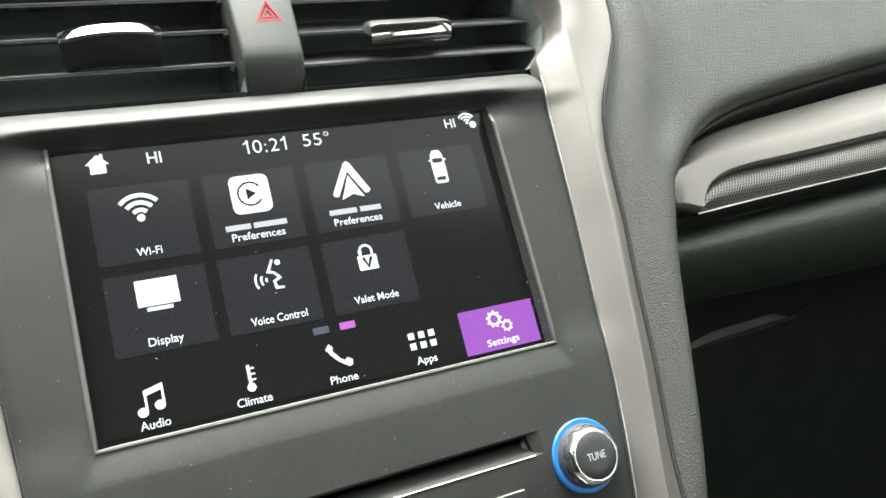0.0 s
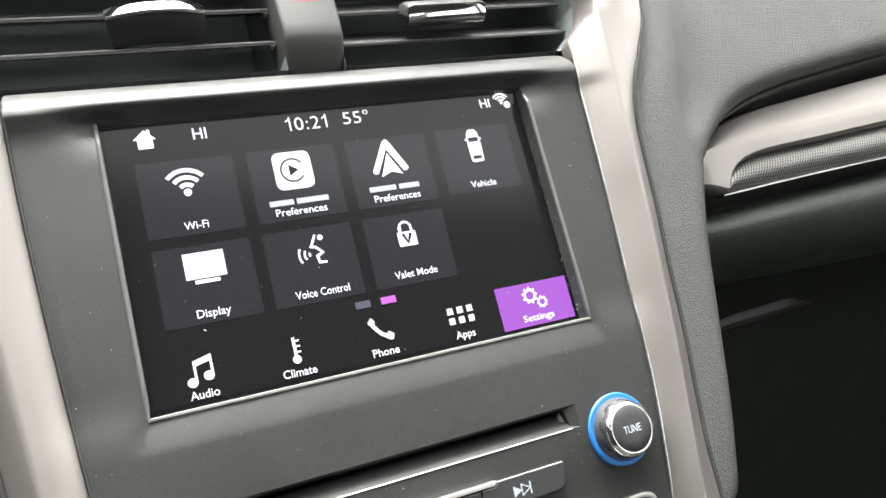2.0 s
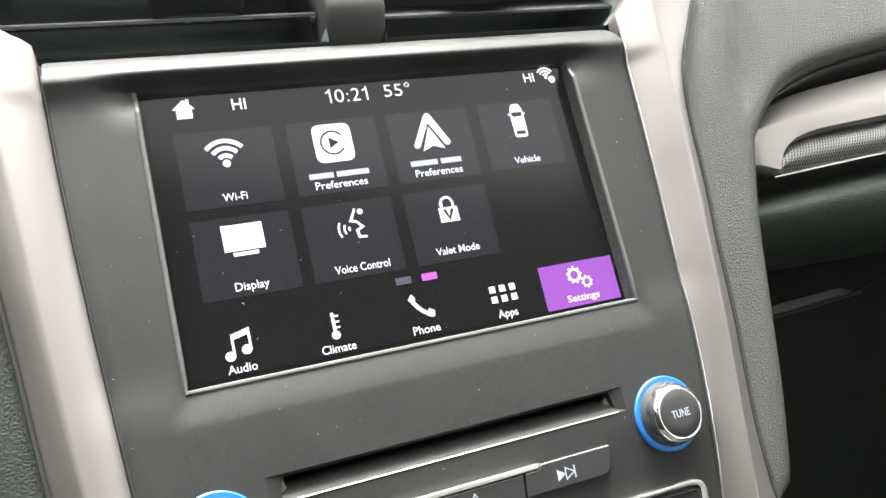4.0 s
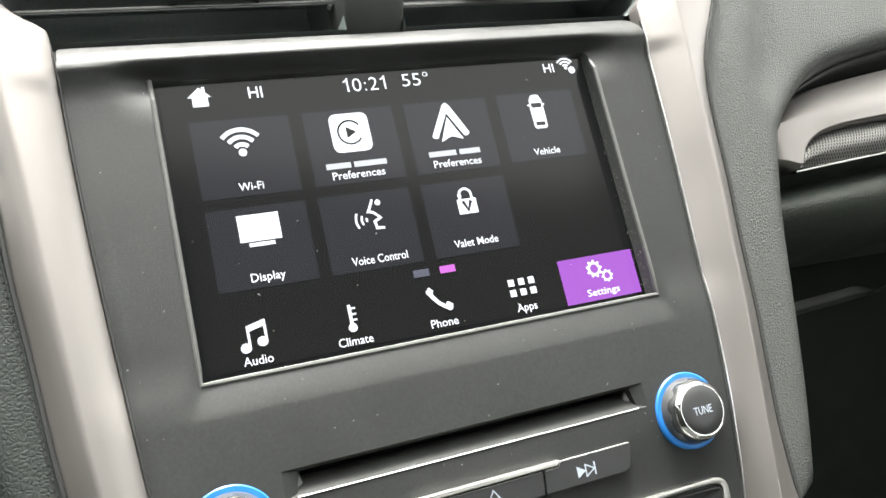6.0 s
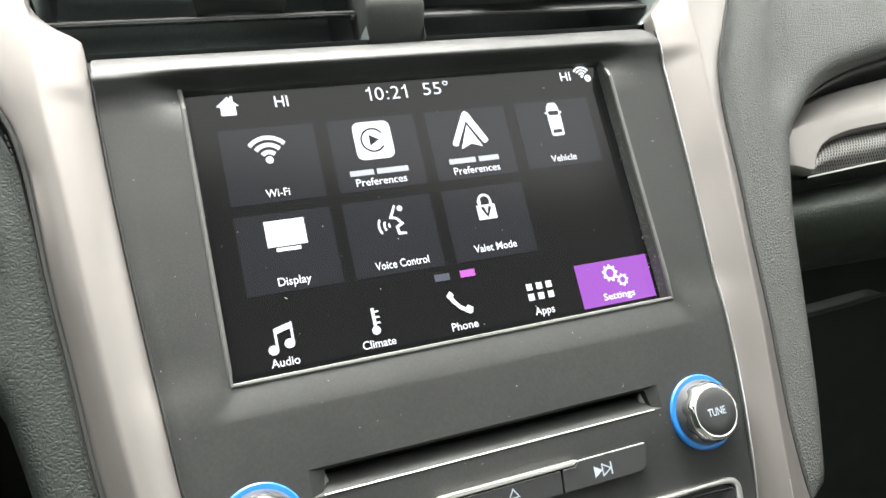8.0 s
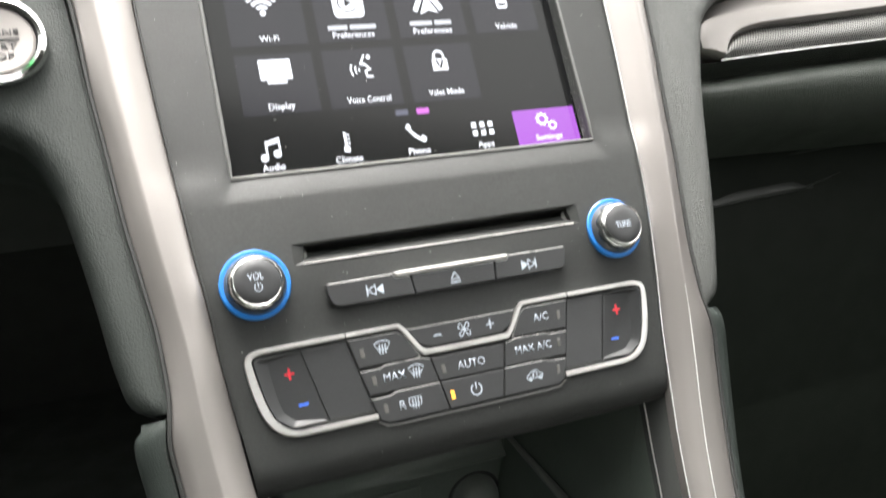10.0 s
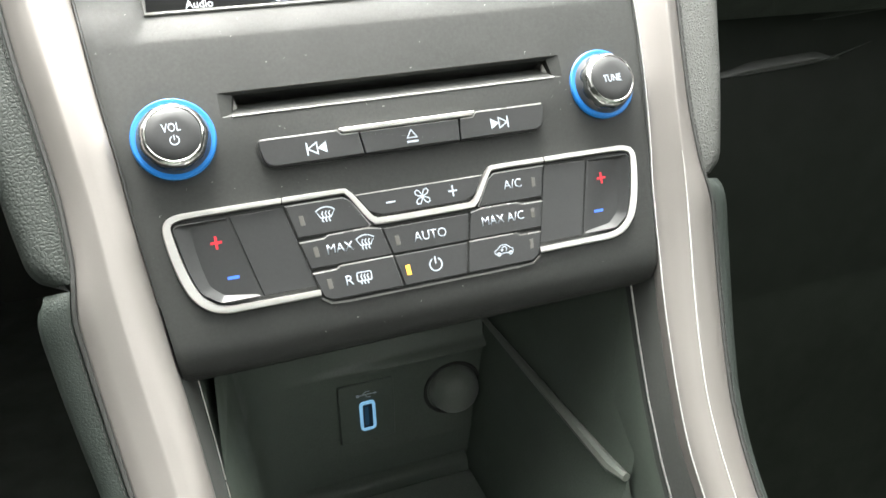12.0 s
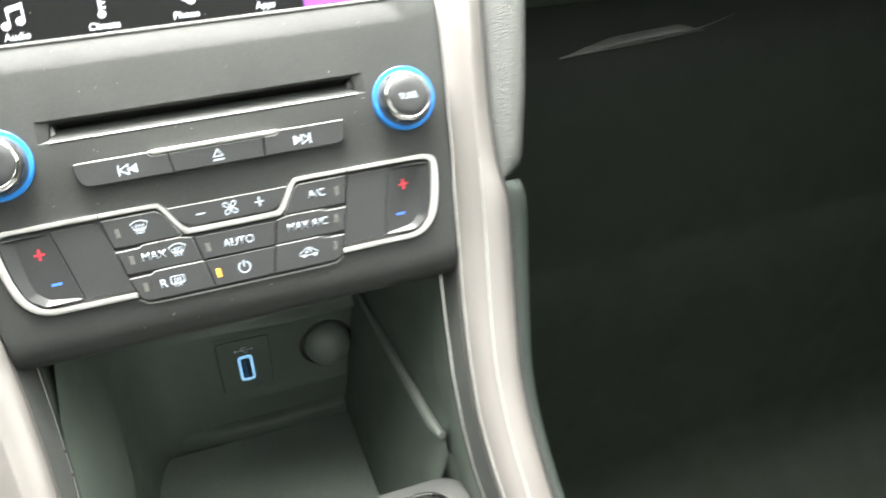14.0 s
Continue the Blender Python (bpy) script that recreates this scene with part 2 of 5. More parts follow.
def arc(cx, cz, r, a0, a1, n=12, rz=None):
    return [(cx + r * math.cos(radians(a0 + (a1 - a0) * k / n)), cz + (rz or r) * math.sin(radians(a0 + (a1 - a0) * k / n))) for k in range(n + 1)]


def letters(body, x, z, height, width, front, surf=None, thick=0.15, slant=0.0, bold=0.0):
    """Words in Blender's own font, fitted to a height of capitals and a width, centred on x with the base line at z."""
    cu = bpy.data.curves.new("words", "FONT")
    cu.body, cu.size, cu.resolution_u, cu.offset = body, 10, 3, bold
    ob = new("words", cu)
    me = bpy.data.meshes.new_from_object(ob.evaluated_get(bpy.context.evaluated_depsgraph_get()))
    bpy.data.objects.remove(ob)
    bpy.data.curves.remove(cu)
    bm = bmesh.new()
    bm.from_mesh(me)
    bpy.data.meshes.remove(me)
    xs = [v.co.x for v in bm.verts]
    lo, hi = min(xs), max(xs)
    cap = 7.29
    k = height / cap
    sx = width / (hi - lo) if width else k
    f = surf or (lambda a, b: 0.0)
    for v in bm.verts:
        a, b = x + (v.co.x - (lo + hi) / 2) * sx + slant * v.co.y * k, z + v.co.y * k
        v.co = (a, front + f(a, b), b)
    ext = bmesh.ops.extrude_face_region(bm, geom=bm.faces[:])
    for v in [g for g in ext["geom"] if isinstance(g, bmesh.types.BMVert)]:
        v.co.y += thick
    return bm


def mirror(pts):
    return [(-x, z) for x, z in pts][::-1]
# ---- the unseen cabin shell, its openings set to shape the light: floor, doors, roof, windscreen and rear openings (metres) ----
def slab(name, corners, thick, mat_, label, category="wall"):
    """A plate between four corners, with thickness along its normal."""
    bm = bmesh.new()
    c = [Vector(p) for p in corners]
    n = (c[1] - c[0]).cross(c[3] - c[0]).normalized() * thick
    rows = [[tuple(p) for p in c], [tuple(p + n) for p in c]]
    loft(rows, True, True, bm)
    bmesh.ops.recalc_face_normals(bm, faces=bm.faces)
    me = bpy.data.meshes.new(name)
    bm.to_mesh(me)
    bm.free()
    me.materials.append(mat_)
    return tagged(new(name, me), label, category, kind="structure")


slab("floor", [(-0.78, -1.9, 0), (-0.78, 0.95, 0), (0.78, 0.95, 0), (0.78, -1.9, 0)], 0.03, CARPET, "black cabin carpet under the dashboard", "floor")
for s, nm in ((-1, "wall_left"), (1, "wall_right")):
    # The left wall stands higher to keep light off the driver's side.
    slab(nm, [(0.76 * s, -1.9, 0.0), (0.76 * s, 0.95, 0.0), (0.76 * s, 0.95, 0.80 if s > 0 else 0.96), (0.76 * s, -1.9, 0.80 if s > 0 else 1.06)], 0.04 * s, SHADE, "unseen plain dark wall closing the cabin side")
    slab(nm.replace("wall", "roof_rail"), [(0.70 * s, -1.9, 1.10), (0.70 * s, 0.25, 1.10), (0.62 * s, 0.25, 1.24), (0.62 * s, -1.9, 1.24)], 0.03 * s, LINING, "grey lined rail above the side windows")
    slab(nm.replace("wall", "pillar_middle"), [(0.76 * s, -0.62, 0.80), (0.76 * s, -0.48, 0.80), (0.70 * s, -0.48, 1.12), (0.70 * s, -0.62, 1.12)], 0.03 * s, LINING, "grey lined pillar between the side windows")
# Unseen ceiling; its front edge slants to darken the right trim.
slab("ceiling", [(-0.64, -1.6, 1.24), (-0.64, -0.30, 1.24), (0.64, -0.60, 1.24), (0.64, -1.6, 1.24)], 0.03, LINING, "unseen dark lining overhead, slanted in front to shade the trim", "ceiling")
slab("wall_front", [(-0.78, 0.95, 0), (0.78, 0.95, 0), (0.78, 0.95, 0.76), (-0.78, 0.95, 0.76)], 0.04, SHADE, "dark bulkhead below the windscreen")
# Unseen rear wall, raised to cut light from behind.
slab("wall_rear", [(-0.78, -1.9, 0), (0.78, -1.9, 0), (0.78, -1.9, 1.12), (-0.78, -1.9, 1.12)], -0.04, SHADE, "unseen plain dark wall behind, raised to dim the light")

# ---- the face of the stack ----
EDGE = [(73, 117.3), (70, 117.5), (60, 118), (32, 117.1), (0, 115.6), (-30, 113.8), (-60, 111.6), (-85, 109.5), (-110, 107), (-141, 104.5), (-180, 100.4), (-200, 98)]
FACE = [(72.6, 17), (72.4, 10), (72, 6.8), (71, 3.6), (69.5, 0.4), (66, -4.2), (63, -7.1), (60.5, -8.8), (58.6, -9.6), (57, -9.8), (56, -9.4), (53.6, -8.4), (50, -7.0), (30, -6.7), (-50, -6.9), (-55.2, -7.6), (-60, -8.1), (-66, -8.4), (-100, -8.0),
        (-125, -5.4), (-140, -3.9), (-156, -2.4), (-172, -0.9), (-180, 0.4), (-185, 3.4), (-188, 9), (-189, 16), (-189.5, 30), (-190, 60)]
HOLE = (-89.5, 89.5, -55.2, 53.6)
SLOT = (-70, 70, -96.8, -87.6)


def face_y(x, z):
    y = curve(z, FACE)
    ax = abs(x)
    # hollow under the top bar, and the sloping band below the screen with mitred ends
    if z > 40:
        y += 6.5 * step(59.2, 53.6, z) * (1 - step(83, 108, ax)) * (step(45, 54, z) if ax > 88 else 1)
    if z < -50:
        f = min(1.0, max(0.0, (z + 66.5) / 11.3))
        xd = 89.2 + (-55.2 - z) * 0.45
        y += 1.6 * f * (1 - step(xd - 1, xd + 4.5, ax))
    return y


def face_part(parent):
    zs = [72.6, 72.4, 72.0, 71.4, 70.6, 69.8, 69, 68.3, 67.4, 66.5, 65.5, 64.5, 63, 61.5, 60, 59, 58.2, 57.5, 56.8, 56, 55.2, 54.4, 53.6, 52.4, 50, 45, 36, 24, 12, 0, -15, -30, -42, -50, -55.2, -57.5, -60, -62.5, -64.5, -66.2, -67, -69,
          -72, -78, -84, -87.6, -92, -96.8, -102, -110, -118, -126, -134, -142, -150, -158, -166, -172, -176, -180, -182.5, -185, -186.5, -188, -189, -189.5, -190]
    inner = [0, 10, 22, 34, 46, 58, 70, 76, 82, 86, 89.5]
    outer = [0.06, 0.14, 0.24, 0.36, 0.5, 0.65, 0.8, 0.92, 1.0]
    xs_half = [("a", v) for v in inner] + [("b", v) for v in outer]
    cols = [(k, -v) if k == "a" else ("c", v) for k, v in reversed(xs_half)][:-1] + xs_half
    bm = bmesh.new()
    grid = []
    for z in zs:
        e = curve(z, EDGE)
        row = []
        for k, v in cols:
            x = v if k == "a" else (89.5 + (e - 89.5) * v) * (1 if k == "b" else -1)
            y = face_y(x, z)
            if abs(abs(x) - e) < 0.01:
                y += 0.4
            row.append(bm.verts.new((x, y, z)))
        grid.append(row)
    for i in range(len(zs) - 1):
        zm = (zs[i] + zs[i + 1]) / 2
        for j in range(len(cols) - 1):
            xm = (grid[i][j].co.x + grid[i][j + 1].co.x) / 2
            if any(h[0] < xm < h[1] and h[2] < zm < h[3] for h in (HOLE, SLOT)):
                continue
            bm.faces.new((grid[i][j], grid[i][j + 1], grid[i + 1][j + 1], grid[i + 1][j]))
    loose = [v for v in bm.verts if not v.link_faces]
    bmesh.ops.delete(bm, geom=loose, context="VERTS")
    return part("fascia_panel", bm, BLACK, parent, "satin black plastic face panel", smooth=50)


fascia = thing("stack_fascia", "satin black centre stack fascia with knobs and climate buttons", "control panel", (0, 0, -190))
face_part(fascia)
# wall of the screen opening, from the lip down to the glass
hx0, hx1, hz0, hz1 = HOLE
rim = [(hx0, hz0), (hx1, hz0), (hx1, hz1), (hx0, hz1)]
rows = []
for d, y in ((0, None), (0.8, 0.6), (0.9, 3.0)):
    row = []
    lp = inset(rim, d)
    for a, b in zip(lp, lp[1:] + lp[:1]):
        for k in range(16):
            f = k / 16
            x, z = a[0] + (b[0] - a[0]) * f, a[1] + (b[1] - a[1]) * f
            row.append((x, face_y(x, z) if y is None else y, z))
    rows.append(row)
part("screen_recess", loft(rows, True), DARK, fascia, "dusty black wall of the screen recess", smooth=20)
lip = []
for a, b in ((rim[3], rim[0]), (rim[0], rim[1]), (rim[1], rim[2])):
    for k in range(24):
        f = k / 24
        x, z = a[0] + (b[0] - a[0]) * f, a[1] + (b[1] - a[1]) * f
        lip.append((x, face_y(x, z) + 0.1, z))
# Grey paler than the panel, so edge highlights sit in the colour.
LIPGREY = material("highlight_lip", (0.095, 0.096, 0.092), 0.45, grain=0.15, bump=0.2)
part("bezel_lip", tube(lip, 0.95, 8), LIPGREY, fascia, "rounded bezel lip in a paler grey for its highlight")

# ---- satin silver side trims ----
RIDGE = [(140, 134, -13), (98, 135, -14), (60, 134.4, -15), (30, 132.4, -15), (-10, 130, -14.7), (-46, 126.8, -14.3), (-72, 124.2, -14), (-98, 121, -13.4), (-124, 118.2, -12), (-147, 116.6, -10), (-173, 114.4, -7), (-197, 111.6, -5), (-220, 108.9, -4.2), (-243, 107, -4.2), (-259, 106.8, -5), (-330, 111, -12)]
OUTER = [(140, 170, -6), (100, 169, -8), (84, 166, -9), (66, 157, -10), (50, 148, -11), (38, 143.6, -11), (23, 141.4, -10), (-10, 139.4, -9), (-40, 136.5, -8.4), (-71, 133.7, -8.4), (-95, 130.5, -8.4), (-122, 127.6, -8.4), (-140, 127.2, -8.2), (-150, 128.2, -8), (-160, 129.4, -6.8), (-174, 128.2, -5), (-200, 125.2, -3), (-223, 122.2, -2.4), (-246, 119.8, -2.4), (-262, 119.4, -3), (-330, 124, -9)]
INNER = [(140, 131, 4), (110, 134.5, 2), (95, 135.5, 0), (86, 133, -3), (78, 126, -6), (72, 119.5, -8), (66, 118.9, -8.3), (32, 117.9, -8.3), (0, 116.4, -7.5), (-30, 114.5, -7), (-55, 112.6, -7.4), (-85, 110.3, -8), (-110, 107.8, -6.4), (-125, 106.8, -4.8), (-141, 105.3, -2.6),
         (-165, 102.8, -0.6), (-180, 101.4, 0.2), (-195, 99.6, 0.6), (-210, 98, 0.8), (-241, 95.6, 0.6), (-259, 94.9, 0), (-284, 96, -2), (-330, 101, -8)]


def side_trim(s):
    ob = thing("side_trim", "satin silver trim blade beside the centre stack", "trim", (s * 116, 0, -330), group="side trims of the stack")
    rows = []
    z = 140.0
    while z >= -330:
        xi, yi = curve(z, INNER)
        if -180 < z < 66:
            yi += (face_y(curve(z, EDGE), z) + 0.2 - yi) * step(-150, -118, z) * step(58, 48, z)
        xr, yr = curve(z, RIDGE)
        xo, yo = curve(z, OUTER)
        xr = max(xr, xi + 1.5)
        xo = max(xo, xr + 3)
        # the ridge between the two bands is crisp at both ends and soft between
        soft = 0.9 + 0.9 * math.exp(-((z + 10) / 60) ** 2)
        a = Vector((xr, yr)) + Vector((xi - xr, yi - yr)) * min(0.6, soft / (xr - xi))
        b = Vector((xr, yr)) + Vector((xo - xr, yo - yr)) * min(0.6, soft / (xo - xr))
        row = [(xi - 0.2, yi + 7), (xi, yi + 0.6), (xi + 0.35, yi - 0.1)]
        row += [(xi + (a.x - xi) * q, yi + (a.y - yi) * q - 0.9 * math.sin(math.pi * q) * step(100, 40, z)) for q in (0.25, 0.5, 0.75)]
        for k in range(7):
            q = k / 6
            p = (1 - q) ** 2 * a + 2 * q * (1 - q) * Vector((xr, yr)) + q * q * b
            row.append((p.x, p.y))
        row += [(b.x + (xo - b.x) * 0.5, b.y + (yo - b.y) * 0.5 - 0.2), (xo - 1.4, yo - 0.1), (xo - 0.5, yo + 0.5), (xo - 0.1, yo + 1.6), (xo, yo + 9)]
        groove = 0.25 * math.exp(-((z + 15) / 65) ** 2)
        rows.append([(s * x, y + groove * math.exp(-((x - xr) / 3.2) ** 2), z) for x, y in row])
        z -= 2.5 if z > 40 else 5
    part("blade", loft(rows), SILVER, ob, "satin silver blade with a soft ridge", smooth=50)
    joint = [(s * (curve(z, OUTER)[0] + 0.5), curve(z, OUTER)[1] + 0.9, z) for z in range(140, -330, -4)]
    part("outer_joint", tube(joint, 0.95, 6), VOID, ob, "dark joint beside the trim")
    joint = [(s * (curve(z, INNER)[0] - 0.55), curve(z, INNER)[1] + (face_y(curve(z, EDGE), z) - curve(z, INNER)[1]) * step(-150, -118, z) * step(58, 48, z) + 0.2, z) for z in range(64, -164, -4)]
    part("inner_joint", tube(joint, 0.5, 6), VOID, ob, "dark joint beside the face panel")
    line = [(s * (curve(z, INNER)[0] + 0.35), curve(z, INNER)[1] + (face_y(curve(z, EDGE), z) - curve(z, INNER)[1]) * step(-150, -118, z) * step(58, 48, z) - 0.05, z) for z in range(64, -330, -4)]
    if s > 0:
        # Chrome tubes draw the highlights of the ridge and the inner edge.
        ridge = [(curve(z, RIDGE)[0], curve(z, RIDGE)[1] + 0.3, z) for z in range(-136, -330, -4)]
        part("ridge_highlight", tube(ridge, [min(0.42, 0.1 + 0.03 * k) for k in range(len(ridge))], 6), SATIN_CHROME, ob, "chrome tube drawn as the highlight of the lower ridge")
        part("edge_highlight", tube(line, 0.4, 6), SATIN_CHROME, ob, "chrome tube drawn as the highlight of the inner edge")
    return ob


for s in (-1, 1):
    side_trim(s)

# ---- leather-grained pads beside the trims, each one cover from the knee up to the dashboard ----
def pad_depth(ax, z):
    """Depth of the pads' face at a distance from the middle and a height."""
    xo, yo = curve(z, OUTER)
    d = ax - xo
    y = -6.0 + 2.0 * step(30, 70, d) + 7.0 * step(175, 270, ax) - 2.2 * math.exp(-((d - 22) / 14) ** 2)
    ze = curve(ax, [(150, 30), (187, 20), (216, 34), (292, 53), (375, 63), (760, 92)])
    y += (max(0, z - 112) * 0.3) ** 1.5 * 0.35 + max(0, z - ze - 6) * 0.06 * step(8, 75, d)
    y += 2.4 * math.exp(-((ax - 178 - 0.27 * (z - 14)) / 9.0) ** 2) * step(14, 40, z)
    return y + (yo + 1.8 - y) * (1 - step(0, 9, d))


def pad_cover(s, pairs, n=40):
    """Strips from a free, rolled edge (first of each pair) across to the trim or the top (second)."""
    rows = []
    for (bx, bz), (ox, oz) in pairs:
        run = math.hypot(ox - bx, oz - bz)
        ds = [0, 0.6, 1.6, 3.0, 5.0, 8.0, 12.0] if run > 18 else [run * q for q in (0, 0.03, 0.08, 0.15, 0.25, 0.38, 0.5)]
        fs = [d / run for d in ds]
        fs += [fs[-1] + (1 - fs[-1]) * k / (n - 7) for k in range(1, n - 6)]
        row = []
        for f in fs:
            x, z = bx + (ox - bx) * f, bz + (oz - bz) * f
            d = f * run
            y = pad_depth(x, z) + 13.0 * math.exp(-d / 2.6) * (1 if run > 18 else run / 18)
            if f > 0.9999:
                y += 5.0
            row.append((s * x, y, z))
        y0 = row[0][1]
        row = [(row[0][0] - s * 3, y0 + 60, row[0][2]), (row[0][0] - s * 0.8, y0 + 12, row[0][2]), (row[0][0], y0 + 3, row[0][2])] + row
        rows.append(row)
    return loft(rows)


def trim_at(z):
    return (curve(z, OUTER)[0] + 0.8, z)


def knee(table):
    out = []
    for k in range(36):
        z = table[0][0] + (table[-1][0] - table[0][0]) * k / 35
        x = curve(z, table)
        if z < -134:
            q = min(1, (-134 - z) / 13.2)
            x0 = trim_at(z)[0]
            x = x0 + 4 + (x - x0 - 4) * math.sqrt(max(0.0, 1 - q ** 3))
        out.append(((x, z), trim_at(z)))
    return out


def stitches(s, z0, z1, parent):
    bm = bmesh.new()
    while z0 > z1:
        a, b = curve(z0, OUTER), curve(z0 - 1.7, OUTER)
        tube([(s * (a[0] + 2.6), pad_depth(a[0] + 2.6, z0) - 0.1, z0), (s * (b[0] + 2.6), pad_depth(b[0] + 2.6, z0 - 1.7) - 0.1, z0 - 1.7)], 0.34, 5, bm)
        z0 -= 2.5
    part("stitching", bm, THREAD, parent, "row of dark stitches")


dash = thing("dash_pad", "grey-black grained vinyl dashboard pad with a rolled edge", "dashboard", (200, 20, -147))
KNEE_R = [(-147, 143), (-136, 145.5), (-107, 153), (-73, 160.5), (-31, 170), (-4, 179), (8, 184)]
FAN_R = [((186.5, 10), trim_at(12)), ((189, 13), trim_at(18)), ((192, 16), trim_at(26)), ((196, 19), trim_at(36)), ((200, 22), trim_at(48)), ((204, 25.2), trim_at(62)),
         ((209, 29), trim_at(95)), ((216, 33), trim_at(136)), ((224, 36.8), (172, 165)), ((234, 40), (195, 168)), ((247, 43.2), (226, 170)), ((268, 47), (258, 172)), ((292, 50.6), (288, 174)),
         ((330, 55.6), (329, 176)), ((375, 61.4), (375, 178)), ((500, 74), (500, 182)), ((758, 92), (758, 190))]
part("cover", pad_cover(1, knee(KNEE_R) + FAN_R), LEATHER, dash, smooth=70)
stitches(1, 40, -138, dash)
left = thing("driver_dash_panel", "dark grained vinyl dashboard panel beside the steering column", "dashboard", (-160, 10, -147))
KNEE_L = [(-147, 142.5), (-136, 144.5), (-123, 147), (-100, 150), (-69, 155), (-52, 158.5)]
FAN_L = [((161.5, -45), trim_at(-45)), ((165, -37), trim_at(-36)), ((170, -30.5), trim_at(-26)), ((178, -25), trim_at(-8)), ((190, -21), trim_at(12)), ((205, -18), trim_at(32)), ((225, -15.5), trim_at(50)), ((255, -13), trim_at(80)),
         ((300, -10), (185, 128)), ((400, -6), (330, 132)), ((758, 4), (758, 140))]
part("cover", pad_cover(-1, knee(KNEE_L) + FAN_L), PEBBLE, left, smooth=70)
stitches(-1, 40, -138, left)


def lower_pad(s):
    ob = thing("lower_pad", "dark grained vinyl pad low beside the console", "pad", (s * 128, 0, -330), group="pads beside the stack")
    rows = []
    z = -149.5
    while z >= -330:
        xo, yo = curve(z, OUTER)
        w = 14.0 - 5 * step(-150, -290, z)
        b = 1.0 if z < -156 else math.sqrt(max(0.05, 1 - ((z + 156) / 7) ** 2))
        rows.append([(s * (xo + 0.7), yo + 9, z), (s * (xo + 0.8), yo + 4, z), (s * (xo + 2.0), yo + 1.8, z), (s * (xo + w * 0.4), yo + 2 + 3 * (1 - b), z), (s * (xo + w * 0.8), yo + 5 + 4 * (1 - b), z), (s * (xo + w * b), yo + 12, z), (s * (xo + w * b), yo + 60, z)])
        z -= 2.5
    part("cover", loft(rows), LEATHER_FINE, ob, smooth=60)
    bm = bmesh.new()
    z = -160.0
    while z > -320:
        a, b = curve(z, OUTER), curve(z - 1.6, OUTER)
        tube([(s * (a[0] + 2.6), a[1] + 1.5, z), (s * (b[0] + 2.6), b[1] + 1.5, z - 1.6)], 0.28, 5, bm)
        z -= 2.6
    part("stitching", bm, THREAD, ob, "row of close stitches")
    return ob


for s in (-1, 1):
    lower_pad(s)
# ---- touch screen ----
screen = thing("touch_screen", "lit colour touch screen showing a dark settings menu", "screen", (0, 0, -54))
part("glass", prism([(-89, -54.6), (89, -54.6), (89, 53.2), (-89, 53.2)], 4, 0.3, 0), GLASS, screen, "glossy black glass with dust", smooth=0)
part("display", prism([(-87, -52.2), (87, -52.2), (87, 52.2), (-87, 52.2)], 0.2, 0.12, 0), UI_BLACK, screen, "faintly glowing black display area", smooth=0)
TY = 0.0    # front of the lit tiles
IY = -0.08   # front of the symbols


def flat(loop, front, depth=0.1, bm=None):
    return prism(loop, front + depth, front, 0, bm=bm)


def box(x0, z0, x1, z1):
    return [(x0, z0), (x1, z0), (x1, z1), (x0, z1)]


def tile(cx, top, ob=None):
    return part("tile", flat(box(cx - 17.8, top - 29.5, cx + 17.8, top), TY), UI_TILE, screen, "dark grey menu tile", smooth=0)


def words(body, x, z, cap, width, parent, name="label", mat_=None, bold=0.085):
    return part(name, letters(body, x, z, cap, width, IY, thick=0.06, bold=bold), mat_ or UI_WHITE, parent, smooth=0)


def icon(bm, parent, mat_=None):
    return part("icon", bm, mat_ or UI_WHITE, parent, smooth=0)


def wifi(cx, cz, k, bm=None, a0=42, a1=138):
    bm = bm or bmesh.new()
    for r in (3.2, 6.2, 9.2):
        ribbon(arc(cx, cz, r * k, a0, a1, 12), 1.7 * k, IY + 0.06, IY, bm=bm)
    flat(arc(cx, cz, 1.55 * k, 0, 360, 16)[:-1], IY, 0.06, bm)
    return bm


t_wifi = tile(-60.7, 38.0)
icon(wifi(-61.5, 25.0, 0.96), t_wifi)
words("Wi-Fi", -60.8, 10.6, 3.1, 8.9, t_wifi)

t_play = tile(-19.8, 38.0)
icon(flat(rounded(box(-28, 20.8, -12.6, 36.4), 3.2, 5), IY, 0.06), t_play)
t_ring = bmesh.new()
ribbon(arc(-20.5, 28.7, 4.7, 35, 325, 24), 0.7, IY - 0.0, IY - 0.06, bm=t_ring)
flat([(-21.9, 26.4), (-18.1, 28.7), (-21.9, 31.0)], IY - 0.06, 0.06, t_ring)
icon(t_ring, t_play, UI_BLACK)
# a trade name stands as plain bars
bars = bmesh.new()
flat(box(-32.4, 14.7, -22.8, 16.9), IY, 0.06, bars)
flat(box(-21.6, 14.7, -8.6, 16.9), IY, 0.06, bars)
part("name_bar", bars, UI_SOFT, t_play, "plain white bars of writing", smooth=0)
words("Preferences", -20.4, 10.5, 3.1, 20.6, t_play)

t_auto = tile(20.6, 38.0)
bm = bmesh.new()
flat([(12.2, 23.6), (12.8, 22.5), (14.5, 22.4), (20.2, 32.8), (25.9, 22.7), (27.4, 22.8), (28.4, 23.9), (22.0, 36.2), (20.6, 37.3), (19.2, 36.4)], IY, 0.06, bm)
flat([(15.6, 20.9), (20.5, 22.9), (25.3, 21.3), (20.1, 31.2)], IY, 0.06, bm)
icon(bm, t_auto)
bars = bmesh.new()
flat(box(9.0, 15.0, 20.6, 17.2), IY, 0.06, bars)
flat(box(22.0, 15.0, 31.0, 17.2), IY, 0.06, bars)
